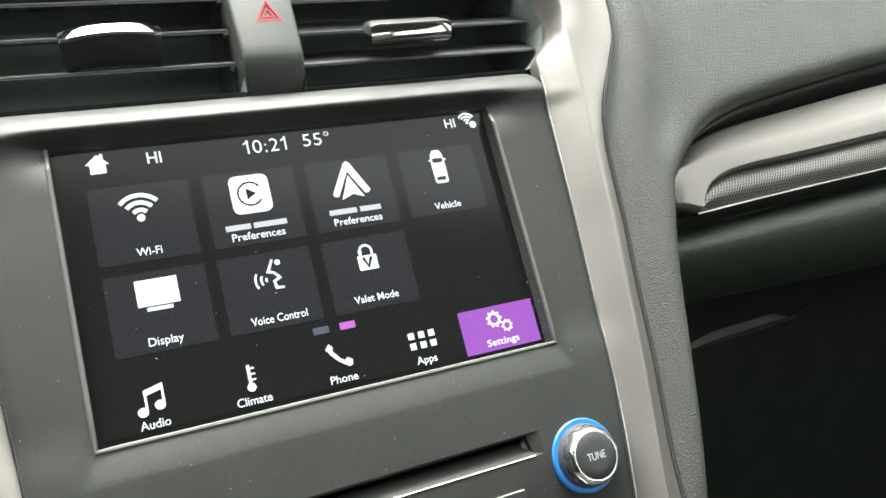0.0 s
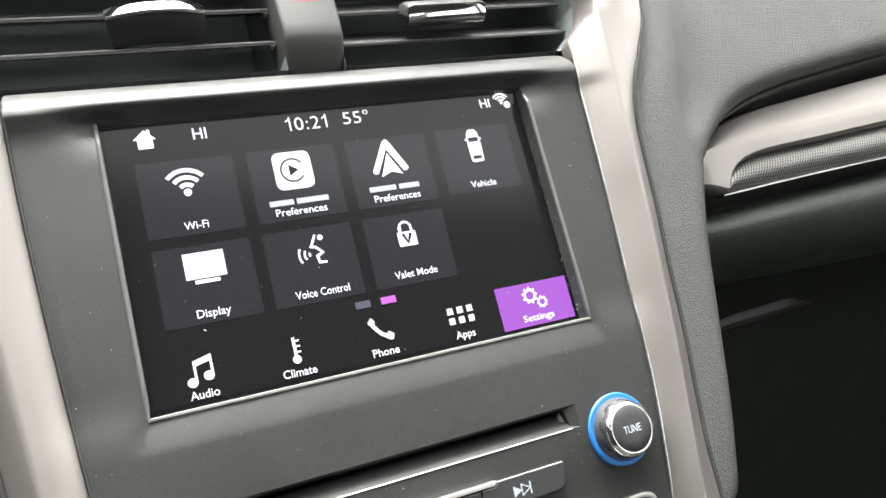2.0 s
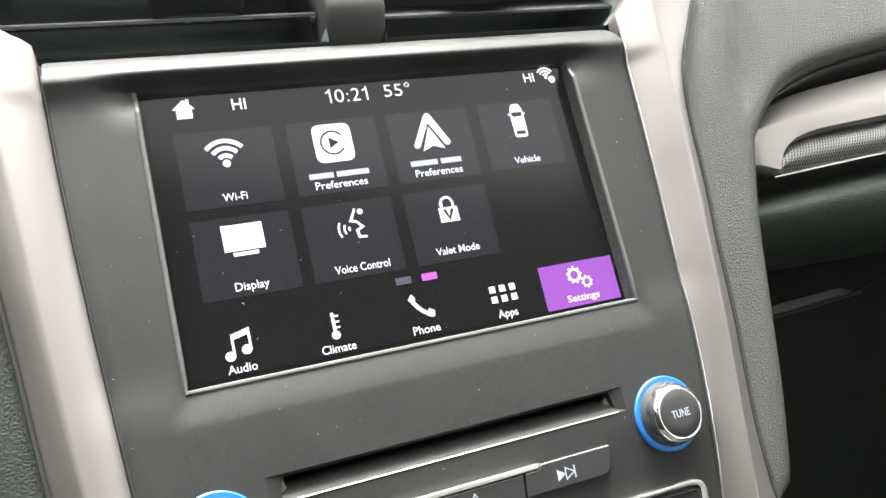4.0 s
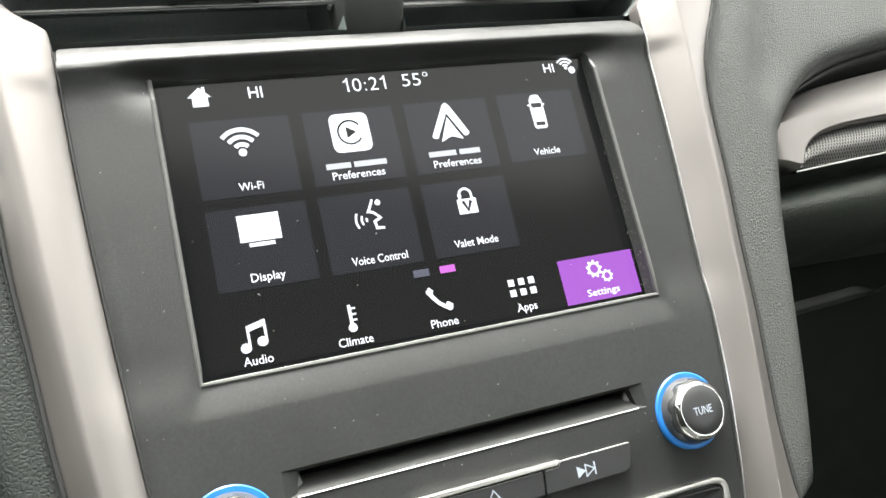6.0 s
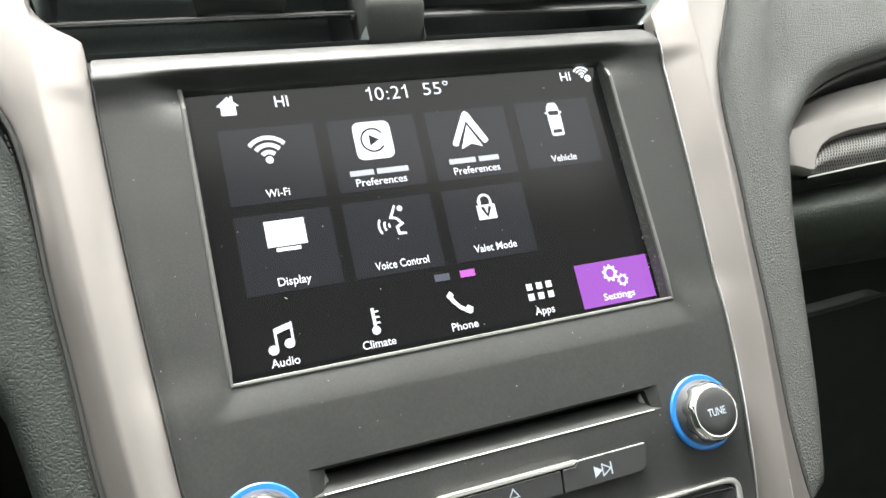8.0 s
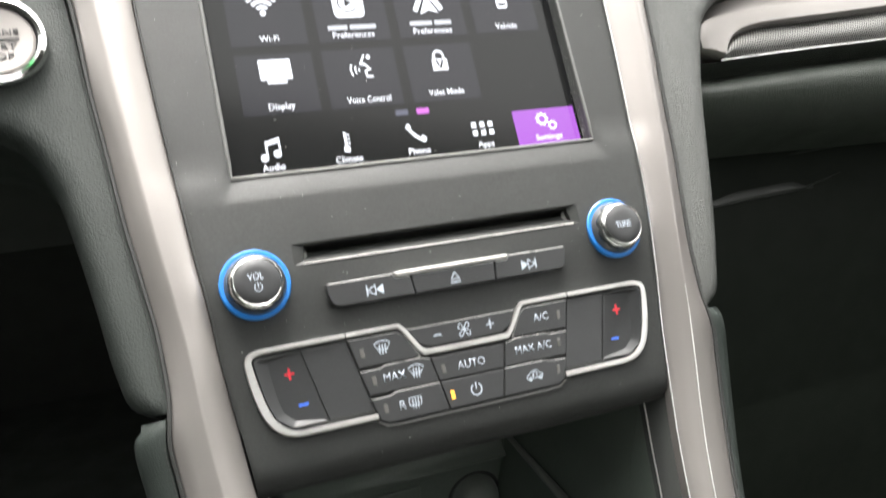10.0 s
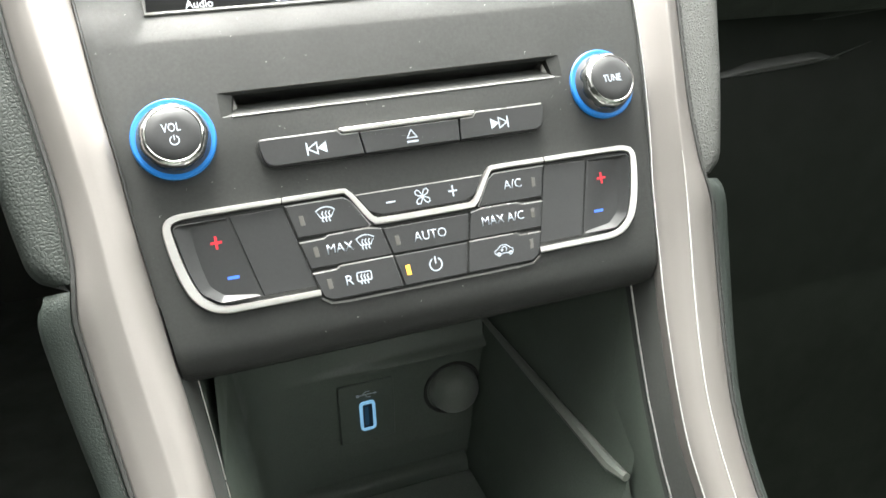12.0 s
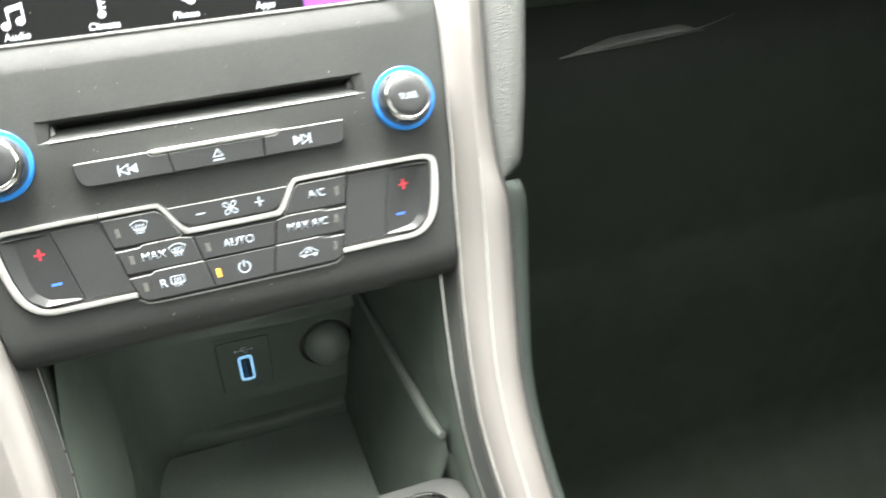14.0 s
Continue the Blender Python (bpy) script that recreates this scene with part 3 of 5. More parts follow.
part("name_bar", bars, UI_SOFT, t_auto, "plain white bars of writing", smooth=0)
words("Preferences", 20.3, 10.5, 3.1, 20.4, t_auto)

t_car = tile(61.3, 38.4)
icon(flat(rounded([(58.2, 22.3), (64.2, 22.3), (64.4, 30), (64.1, 35), (63, 37.3), (59.6, 37.3), (58.3, 35), (58, 30)], 1.3, 4), IY, 0.06), t_car)
bm = bmesh.new()
flat(rounded([(59.0, 31.6), (63.4, 31.6), (63.8, 33.6), (58.6, 33.6)], 0.5), IY - 0.06, 0.05, bm)
flat(rounded([(59.0, 23.6), (63.4, 23.6), (63.2, 25.2), (59.2, 25.2)], 0.4), IY - 0.06, 0.05, bm)
icon(bm, t_car, UI_TILE)
bm = bmesh.new()
flat(box(57.2, 32.4, 58.1, 33.2), IY, 0.06, bm)
flat(box(64.3, 32.4, 65.2, 33.2), IY, 0.06, bm)
icon(bm, t_car)
words("Vehicle", 60.8, 11.0, 3.0, 12.2, t_car)

t_disp = tile(-60.7, 4.3)
bm = flat(box(-68.2, -8.4, -53.4, 1.5), IY, 0.06)
flat(box(-65.3, -10.3, -56.2, -8.9), IY, 0.06, bm)
icon(bm, t_disp)
words("Display", -60.8, -22.9, 3.2, 12.2, t_disp)

t_voice = tile(-20.4, 4.3)
bm = bmesh.new()
flat(arc(-15.9, -0.1, 1.15, 0, 360, 14)[:-1], IY, 0.06, bm)
ribbon([(-17.8, 1.3), (-20.2, -3.3), (-18.2, -3.8), (-16.0, -6.1), (-18.4, -7.3), (-18.0, -9.9), (-15.0, -10.1)], [0.9, 1.1, 1.0, 1.0, 1.1, 1.1, 0.9], IY + 0.06, IY, bm=bm)
for r in (1.5, 3.4, 5.6):
    ribbon(arc(-19.9, -6.3, r, 150, 212, 8), 0.85, IY + 0.06, IY, bm=bm)
icon(bm, t_voice)
words("Voice Control", -19.4, -22.9, 3.2, 21.6, t_voice)

t_lock = tile(20.2, 4.3)
bm = flat(rounded(box(15.9, -9.4, 24.0, -3.3), 0.3), IY, 0.06)
ribbon([(17.4, -3.4), (17.4, -1.7)] + arc(19.9, -1.7, 2.5, 180, 0, 10) + [(22.4, -3.4)], 1.0, IY + 0.06, IY, bm=bm)
icon(bm, t_lock)
icon(ribbon([(18.3, -4.2), (20.0, -8.0), (21.7, -4.2)], 1.3, IY, IY - 0.06), t_lock, UI_TILE)
words("Valet Mode", 20.1, -22.2, 3.1, 18.6, t_lock)

# status line
bm = bmesh.new()
for ch, dx, wd in (("0", -3.5, 3.7), (":", -0.1, 0.8), ("2", 3.3, 3.5)):
    g = letters(ch, -10.3 + dx, 45.1, 5.8, wd, IY, thick=0.06, bold=-0.04)
    me = bpy.data.meshes.new("digit")
    g.to_mesh(me)
    g.free()
    bm.from_mesh(me)
    bpy.data.meshes.remove(me)
for dx in (-7.2, 7.9):
    ribbon([(-10.3 + dx, 45.1), (-10.3 + dx, 50.9)], 0.68, IY + 0.06, IY, bm=bm)
    flat([(-10.4 + dx, 50.9), (-10.3 + dx, 49.7), (-12.0 + dx, 48.9), (-12.0 + dx, 49.6), (-11.1 + dx, 50.0)], IY - 0.01, 0.06, bm)
part("clock", bm, UI_WHITE, screen, smooth=0)
words("55\u00b0", 10.6, 45.6, 5.6, 11.4, screen, "temperature", bold=-0.04)
words("HI", -53.0, 45.7, 4.7, 5.2, screen, "heat_left")
words("HI", 71.7, 46.8, 4.2, 5.0, screen, "heat_right")
bm = flat([(-75.9, 43.8), (-70.3, 43.8), (-70.3, 47.4), (-69.0, 47.4), (-73.0, 51.3), (-77.4, 47.4), (-75.9, 47.4)], IY, 0.06)
flat(box(-72.0, 48.4, -70.9, 51.4), IY - 0.01, 0.06, bm)
part("home_icon", bm, UI_WHITE, screen, smooth=0)
bm = wifi(80.1, 48.3, 0.47, a0=35, a1=145)
flat(arc(82.7, 47.2, 1.65, 0, 360, 16)[:-1], IY - 0.02, 0.06, bm)
part("signal_icon", bm, UI_WHITE, screen, smooth=0)
bm = flat(box(82.45, 46.2, 82.95, 47.4), IY - 0.06, 0.06)
flat(box(82.45, 47.8, 82.95, 48.3), IY - 0.06, 0.06, bm)
part("signal_mark", bm, UI_BLACK, screen, smooth=0)

# page marks and the lower row
part("page_mark", flat(box(-8.2, -31.0, -1.9, -28.2), IY, 0.06), UI_GREY, screen, "grey page mark", smooth=0)
part("page_mark", flat(box(2.5, -31.0, 8.8, -28.2), IY, 0.06), UI_PINK, screen, "magenta page mark", smooth=0)
bm = bmesh.new()
flat(arc(-72.7, -45.2, 1.9, 0, 360, 14, 1.75)[:-1], IY, 0.06, bm)
flat(arc(-66.8, -43.7, 1.9, 0, 360, 14, 1.75)[:-1], IY, 0.06, bm)
ribbon([(-71.3, -45.2), (-71.3, -37.8)], 0.9, IY + 0.06, IY, bm=bm)
ribbon([(-65.4, -43.7), (-65.4, -36.2)], 0.9, IY + 0.06, IY, bm=bm)
flat([(-71.7, -39.9), (-65.0, -38.2), (-65.0, -36.0), (-71.7, -37.7)], IY - 0.01, 0.06, bm)
part("music_icon", bm, UI_WHITE, screen, smooth=0)
bm = flat(arc(-34.8, -44.9, 1.65, 0, 360, 16)[:-1], IY, 0.06)
ribbon([(-34.9, -44.4), (-34.9, -36.6)], 1.2, IY + 0.06, IY, bm=bm)
for k in range(3):
    ribbon([(-34.5, -38.0 - 2.1 * k), (-32.7, -38.0 - 2.1 * k)], 0.7, IY + 0.06, IY, bm=bm)
part("thermometer_icon", bm, UI_WHITE, screen, smooth=0)
hs = [(-4.0, -36.4), (-2.9, -39.2), (-0.6, -42.0), (1.7, -43.6), (3.4, -44.2)]
bm = ribbon(hs, [2.2, 1.6, 1.5, 1.6, 2.2], IY + 0.06, IY)
flat(rounded([(-5.2, -37.6), (-3.5, -35.2), (-2.0, -37.0), (-3.2, -39.0)], 0.5), IY - 0.01, 0.05, bm)
flat(rounded([(1.2, -43.6), (2.6, -41.6), (4.8, -43.0), (4.2, -45.0), (2.8, -45.3)], 0.5), IY - 0.01, 0.05, bm)
part("handset_icon", bm, UI_WHITE, screen, smooth=0)
for i in range(3):
    for j in range(2):
        x, z = 30.1 + 4.4 * i, -43.5 + 4.1 * j
        part("app_square", flat(box(x - 1.3, z - 1.35, x + 1.3, z + 1.35), IY, 0.06), UI_WHITE, screen, smooth=0)
for w, x, z, wd in (("Audio", -69.4, -51.3, 10.2), ("Climate", -34.7, -51.2, 12.8), ("Phone", -0.2, -50.8, 10.9), ("Apps", 34.5, -50.9, 8.7)):
    words(w, x, z, 3.2, wd, screen)
t_set = part("settings_tile", flat(box(52.1, -52.4, 87, -34.1), TY), UI_PURPLE, screen, "glowing purple settings tile", smooth=0)


def gear(cx, cz, r, n):
    pts = []
    for k in range(n * 4):
        a = 2 * math.pi * k / (n * 4)
        q = r if k % 4 in (0, 1) else r * 0.78
        pts.append((cx + q * math.cos(a), cz + q * math.sin(a)))
    hole = arc(cx, cz, r * 0.5, 0, 360, len(pts))[:-1]
    bm = bmesh.new()
    loft([[(x, IY, z) for x, z in pts], [(x, IY, z) for x, z in hole]], True, bm=bm)
    return bm


part("gear_icon", gear(67.8, -39.6, 3.7, 9), UI_WHITE, t_set, smooth=0)
part("gear_icon", gear(73.0, -43.2, 2.7, 8), UI_WHITE, t_set, smooth=0)
words("Settings", 69.6, -50.4, 2.9, 15.0, t_set)
# ---- disc slot ----
sx0, sx1, sz0, sz1 = SLOT
rim = [(sx0, sz0), (sx1, sz0), (sx1, sz1), (sx0, sz1)]
mid = [(-65.9, -95.5), (65.9, -95.5), (64.6, -88.6), (-64.6, -88.6)]
deep = [(-63.4, -90.6), (63.4, -90.6), (63.0, -88.8), (-63.0, -88.8)]


def dense(loop, y, n=14):
    out = []
    for a, b in zip(loop, loop[1:] + loop[:1]):
        for k in range(n):
            x, z = a[0] + (b[0] - a[0]) * k / n, a[1] + (b[1] - a[1]) * k / n
            out.append((x, face_y(x, z) + 0.02 if y is None else y, z))
    return out


SLOTDARK = material("slot_plastic", (0.022, 0.0235, 0.022), 0.6, spec=0.3, grain=0.2, bump=0.5, bump_scale=3500)
slot = part("disc_slot", loft([dense(rim, None), dense(mid, -6.9), dense(deep, -1.5), dense(deep, 14.0)], True), SLOTDARK, fascia, "recessed disc slot with slanted ends", smooth=20)
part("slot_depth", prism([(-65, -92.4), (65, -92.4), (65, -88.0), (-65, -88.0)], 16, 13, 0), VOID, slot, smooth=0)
lipline = [(x, face_y(x, sz0) - 0.1, sz0 + 0.1) for x in range(-66, 67, 6)]
# A chrome tube stands in for the light along the lower lip.
part("slot_lip", tube(lipline, 0.26, 6), FRAME, slot, "chrome tube drawn as the highlight on the lower slot lip")
# Paler than the slot: light on the slanted ends is in the colour.
SLOTEND = material("slot_end_lit", (0.21, 0.21, 0.203), 0.4, grain=0.1)
for s in (-1, 1):
    part("slot_end", prism([(s * 66.6, -96.3), (s * 62.6, -94.6), (s * 64.2, -88.5), (s * 70.2, -87.9)][::s], -3.0, -7.8, 0.3, surf=lambda x, z: (70.2 - abs(x)) * 0.55), SLOTEND, slot, "slanted end of the slot in a paler, lit colour")
part("slot_light", lathe(1.0, -94.9, [(0.9, -3.6), (0.85, -4.9), (0.4, -5.1)], 10), material("slot_lamp", (0.02, 0.1, 0.3), 0.3, emit=(0.02, 0.42, 0.9), emit_strength=0.1), slot, "small blue lamp in the slot")


# ---- media buttons ----
def media_y(x, z):
    return -7.8 + (-105 - z) * 0.085


def climate_y(x, z):
    return -5.4 + (-125 - z) * 0.0957

def put_symbol(bm, parent, mat_=None, name="symbol"):
    return part(name, bm, mat_ or MARK, parent, smooth=0)


MB = -2.7  # media buttons stand this far proud of the panel
top, bot = -107.4, -117.6
shapes = {
    -1: rounded([(-59.2, top), (-57.8, bot), (-20.2, bot), (-21.2, top - 1.8), (-27.6, top - 1.8), (-29.2, top)], [1.4, 6.0, 0.5, 0.5, 0.8, 0.8], 5),
    0: rounded([(-20.7, top - 1.8), (-19.7, bot), (18.9, bot), (19.7, top - 1.8)], 0.5, 4),
    1: rounded([(20.2, top - 1.8), (19.4, bot), (55.4, bot), (57.4, top), (27.6, top), (26.0, top - 1.8)], [0.5, 0.5, 4.5, 1.4, 0.8, 0.8], 5),
}
glints = {-1: [(-58.2, top - 0.2), (-29.4, top - 0.2), (-27.8, top - 1.9), (-21.6, top - 2.0)], 0: [(-20.2, top - 2.0), (19.2, top - 2.0)], 1: [(20.6, top - 2.0), (25.8, top - 1.9), (27.4, top - 0.2), (56.4, top - 0.2)]}
# Pale metal for tubes that stand in for light on the button edges.
EDGELIT = material("button_edge_highlight", (0.34, 0.34, 0.33), 0.3, 0.6, grain=0.1)


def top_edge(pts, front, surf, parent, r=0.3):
    """A thin pale tube that draws the highlight along a button's upper edge."""
    return part("top_edge", tube([(x, front + 0.25 + surf(x, z), z) for x, z in pts], r, 6), EDGELIT, parent, "pale tube drawn as the upper edge highlight")


for k, lp in shapes.items():
    b = part("media_button", prism(lp, 1.5, MB, 0.42, surf=media_y), BUTTON, fascia, "black rubber media button")
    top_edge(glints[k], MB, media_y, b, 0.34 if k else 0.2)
    part("button_gap", prism(inset(lp, -0.55), 1.4, -0.5, 0, surf=media_y), VOID, b, "dark joint round the button", smooth=0)
    bm = bmesh.new()
    if k:
        c, f = (-37.6 if k < 0 else 36.4), MB - 0.03
        ribbon([(c + k * 4.0, -110.7), (c + k * 4.0, -115.3)], 0.6, f + 0.1, f, bm=bm, surf=media_y)
        for d, solid in ((0.2, False), (-3.4, True)):
            tri = [(c + k * d, -110.9), (c + k * (d + 3.6), -113.0), (c + k * d, -115.1)]
            if solid:
                prism(tri, f + 0.1, f - 0.03, 0, media_y, bm)
            else:
                ribbon(tri, 0.55, f + 0.1, f, True, bm, media_y)
    else:
        f = MB - 0.03
        ribbon([(-2.5, -114.0), (1.5, -114.0), (-0.5, -111.0)], 0.5, f + 0.1, f, True, bm, media_y)
        ribbon([(-2.8, -115.5), (1.8, -115.5)], 0.7, f + 0.1, f, bm=bm, surf=media_y)
    put_symbol(bm, b)
part("media_strip", prism(rounded([(-28.6, -107.2), (-27.2, -108.7), (25.6, -108.7), (27.0, -107.2), (26.4, -106.8), (-28.0, -106.8)], 0.4), 1, -3.2, 0.4, surf=media_y), FRAME, fascia, "satin chrome strip above the eject button")


# ---- knobs ----
SKIRT = material("knob_skirt", (0.1, 0.1, 0.1), 0.35, 0.5, grain=0.08)


def power_mark(cx, cz, r, w, front, bm, surf=None):
    ribbon(arc(cx, cz, r, 120, 420, 20), w, front + 0.1, front, bm=bm, surf=surf)
    ribbon([(cx, cz + r * 0.1), (cx, cz + r * 1.25)], w, front + 0.1, front, bm=bm, surf=surf)
    return bm


def knob(cx, cz, name, lettering):
    y0 = face_y(cx, cz)
    ring = part("light_ring", lathe(cx, cz, [(14.8, y0 + 1), (14.8, y0 - 0.7), (14.3, y0 - 1.2), (11.0, y0 - 1.2)], 56), BLUE, fascia, "glowing blue ring round a knob")
    body = part(name, lathe(cx, cz - 0.2, [(12.9, y0 - 0.8), (12.8, y0 - 1.8), (12.1, y0 - 4.0), (11.3, y0 - 6.2), (10.7, y0 - 6.8)], 72), SKIRT, fascia, "black turning knob with chrome collar", smooth=40)
    # finger scallops cut into the upper skirt
    part("grip", lathe(cx, cz - 0.3, [(11.9, y0 - 3.6), (12.2, y0 - 4.4), (11.7, y0 - 6.8), (11.0, y0 - 7.4)], 90, flutes=9, depth=0.035), GLOSS, body, "scalloped dark grip", smooth=40)
    part("collar", lathe(cx, cz - 0.4, [(10.6, y0 - 6.5), (11.4, y0 - 7.1), (11.3, y0 - 7.6), (10.8, y0 - 8.4), (10.2, y0 - 9.0), (9.9, y0 - 9.2)], 90, flutes=9, depth=0.022), CHROME, body, "faceted chrome collar", smooth=30)
    part("collar_ring", lathe(cx, cz - 0.4, [(10.1, y0 - 8.6), (9.95, y0 - 9.2), (9.75, y0 - 9.35), (9.55, y0 - 9.25), (9.5, y0 - 8.8)], 72), CHROME, body, "thin chrome ring round the cap", smooth=40)
    part("cap", lathe(cx, cz - 0.4, [(9.55, y0 - 8.2), (9.5, y0 - 9.05), (9.1, y0 - 9.4), (5.0, y0 - 9.65), (0.3, y0 - 9.7)], 48), BUTTON, body, "matt black knob cap", smooth=40)
    f = y0 - 9.76
    if lettering == "VOL":
        part("lettering", letters("VOL", cx - 0.5, cz + 0.3, 3.1, 6.4, f), MARK, body, smooth=0)
        put_symbol(power_mark(cx + 0.0, cz - 2.9, 1.55, 0.36, f, bmesh.new()), body)
    else:
        part("lettering", letters("TUNE", cx - 0.2, cz - 1.9, 3.1, 8.2, f), MARK, body, smooth=0)


knob(-87.6, -102.3, "volume_knob", "VOL")
knob(87.4, -102.1, "tuning_knob", "TUNE")

# ---- climate panel ----
CB = -1.3


def climate_button(loop, rad=0.8, name="climate_button", front=CB, label="black rubber climate button"):
    lp = rounded(loop, rad, 4)
    b = part(name, prism(lp, 1.2, front, 0.4, surf=climate_y), BUTTON, fascia, label)
    part("button_gap", prism(inset(lp, -0.32), 1.1, front + 0.75, 0, surf=climate_y), VOID, b, "dark joint round the button", smooth=0)
    return b


def lamp_at(x, z, parent, on=False):
    lp = [(x - 0.95, z - 1.9), (x + 0.85, z - 1.9), (x + 0.55, z + 1.9), (x - 1.25, z + 1.9)] if x < 20 else [(x - 0.85, z - 1.9), (x + 0.75, z - 1.9), (x + 1.05, z + 1.9), (x - 0.55, z + 1.9)]
    part("indicator", prism(lp, CB + 0.2, CB - 0.1, 0.1, surf=climate_y), AMBER if on else SMOKE, parent, "lit amber indicator" if on else "unlit smoked indicator")


def windscreen_mark(cx, cz, k, bm, rear=False):
    f = CB - 0.03
    if rear:
        ribbon(rounded([(cx - 3.4 * k, cz - 1.6 * k), (cx + 3.4 * k, cz - 1.6 * k), (cx + 3.4 * k, cz + 2.4 * k), (cx - 3.4 * k, cz + 2.4 * k)], 0.8 * k, 3), 0.42, f + 0.1, f, True, bm, climate_y)
    else:
        ribbon([(cx - 2.3 * k, cz - 1.2 * k), (cx - 4.3 * k, cz + 2.0 * k)] + arc(cx, cz - 1.0 * k, 5.2 * k, 140, 40, 8, 4.2 * k) + [(cx + 4.3 * k, cz + 2.0 * k), (cx + 2.3 * k, cz - 1.2 * k)], 0.44, f + 0.1, f, True, bm, climate_y)
    for i in (-1, 0, 1):
        x = cx + 1.5 * k * i
        ribbon([(x + 0.5 * k, cz + 1.4 * k), (x - 0.2 * k, cz + 0.4 * k), (x + 0.3 * k, cz - 0.8 * k), (x - 0.3 * k, cz - 2.2 * k), (x + 0.1 * k, cz - 3.2 * k)], 0.44, f + 0.1, f - 0.02, False, bm, climate_y)
    return bm


def cross_mark(cx, cz, r, w, f, plus=True):
    bm = ribbon([(cx - r, cz), (cx + r, cz)], w, f + 0.1, f, surf=climate_y)
    if plus:
        ribbon([(cx, cz - r * 1.15), (cx, cz + r * 1.15)], w, f + 0.1, f - 0.02, bm=bm, surf=climate_y)
    return bm


L1 = [(-53.4, -132.4), (-31.4, -132.4), (-28.6, -134.2), (-22.4, -144.4), (-23.6, -144.8), (-50.6, -144.8)]
L2 = [(-50.4, -146.6), (-41.0, -146.5), (-39.4, -145.5), (-24, -145.3), (-18.6, -146.4), (-16.2, -157.0), (-47.8, -157.0)]
L3 = [(-47.6, -158.8), (-38.4, -158.7), (-36.8, -157.6), (-16.0, -157.6), (-13.6, -169.8), (-41.6, -169.8), (-44.8, -168.0)]
f = CB - 0.03
words_y = lambda b, x, z, h, w, p: part("lettering", letters(b, x, z, h, w, f, surf=climate_y, bold=-0.05), MARK, p, smooth=0)
b = climate_button(L1)
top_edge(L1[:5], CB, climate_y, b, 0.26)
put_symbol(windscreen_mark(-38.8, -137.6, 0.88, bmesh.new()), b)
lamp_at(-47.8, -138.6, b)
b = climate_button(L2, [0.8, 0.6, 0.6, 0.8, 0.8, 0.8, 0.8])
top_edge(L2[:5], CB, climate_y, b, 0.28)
put_symbol(windscreen_mark(-25.6, -150.4, 0.86, bmesh.new()), b)
words_y("MAX", -35.6, -152.4, 3.6, 10.0, b)
lamp_at(-44.6, -151.0, b)
b = climate_button(L3, [0.8, 0.6, 0.6, 0.8, 0.8, 2.5, 1.5])
top_edge(L3[:4], CB, climate_y, b, 0.28)
put_symbol(windscreen_mark(-28.4, -163.4, 0.82, bmesh.new(), True), b)
words_y("R", -34.2, -165.4, 3.9, 2.9, b)
lamp_at(-41.6, -163.6, b)
b = climate_button(mirror(L1))
top_edge(mirror(L1[:5]), CB, climate_y, b, 0.26)
words_y("A/C", 38.6, -139.4, 3.6, 7.8, b)
lamp_at(47.8, -138.4, b)
b = climate_button(mirror(L2), [0.8, 0.8, 0.8, 0.8, 0.6, 0.6, 0.8])
top_edge(mirror(L2[:5]), CB, climate_y, b, 0.28)
words_y("MAX A/C", 32.0, -152.4, 3.6, 18.4, b)
lamp_at(45.2, -150.8, b)
b = climate_button(mirror(L3), [1.5, 2.5, 0.8, 0.8, 0.6, 0.6, 0.8])
top_edge(mirror(L3[:4]), CB, climate_y, b, 0.28)
bm = ribbon(rounded([(25.4, -165.0), (34.6, -165.0), (34.8, -163.4), (33.2, -162.5), (31.6, -161.0), (28.6, -161.0), (26.8, -162.6), (25.0, -163.3)], 0.6, 3), 0.42, f + 0.1, f, True, surf=climate_y)
ribbon(arc(30.2, -163.0, 1.2, -60, 190, 10), 0.42, f + 0.1, f - 0.02, bm=bm, surf=climate_y)
prism([(28.0, -163.0), (29.8, -163.0), (28.9, -164.3)], f + 0.1, f - 0.03, 0, climate_y, bm)
for x in (27.2, 33.2):
    ribbon(arc(x, -165.2, 0.8, 0, 360, 10)[:-1], 0.5, f + 0.1, f - 0.02, True, bm, climate_y)
for v in bm.verts:
    x, z = 30 + (v.co.x - 30) * 0.84, -163.2 + (v.co.z + 163.2) * 0.82
    v.co = (x, v.co.y + climate_y(x, z) - climate_y(v.co.x, v.co.z), z)
put_symbol(bm, b)
lamp_at(42.4, -163.0, b)
b = climate_button([(-18.0, -146.4), (18.0, -146.4), (15.6, -157.0), (-15.6, -157.0)])
words_y("AUTO", 0.4, -153.6, 3.7, 13.4, b)
lamp_at(-12.8, -152.0, b)
b = climate_button([(-15.4, -157.6), (15.4, -157.6), (12.8, -169.8), (-13.0, -169.8)])
put_symbol(power_mark(0.6, -163.8, 2.5, 0.55, f, bmesh.new(), climate_y), b)
lamp_at(-10.6, -164.0, b, True)
b = climate_button([(-26.4, -132.2), (26.4, -132.2), (22.2, -139.2), (17.2, -141.4), (-17.2, -141.4), (-22.2, -139.2)], [0.4, 0.4, 2, 2, 2, 2], label="black fan speed rocker")
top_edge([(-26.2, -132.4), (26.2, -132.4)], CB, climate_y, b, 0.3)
put_symbol(cross_mark(-13.0, -137.0, 1.9, 0.62, f, False), b)
put_symbol(cross_mark(12.8, -136.6, 1.9, 0.62, f), b)
bm = bmesh.new()
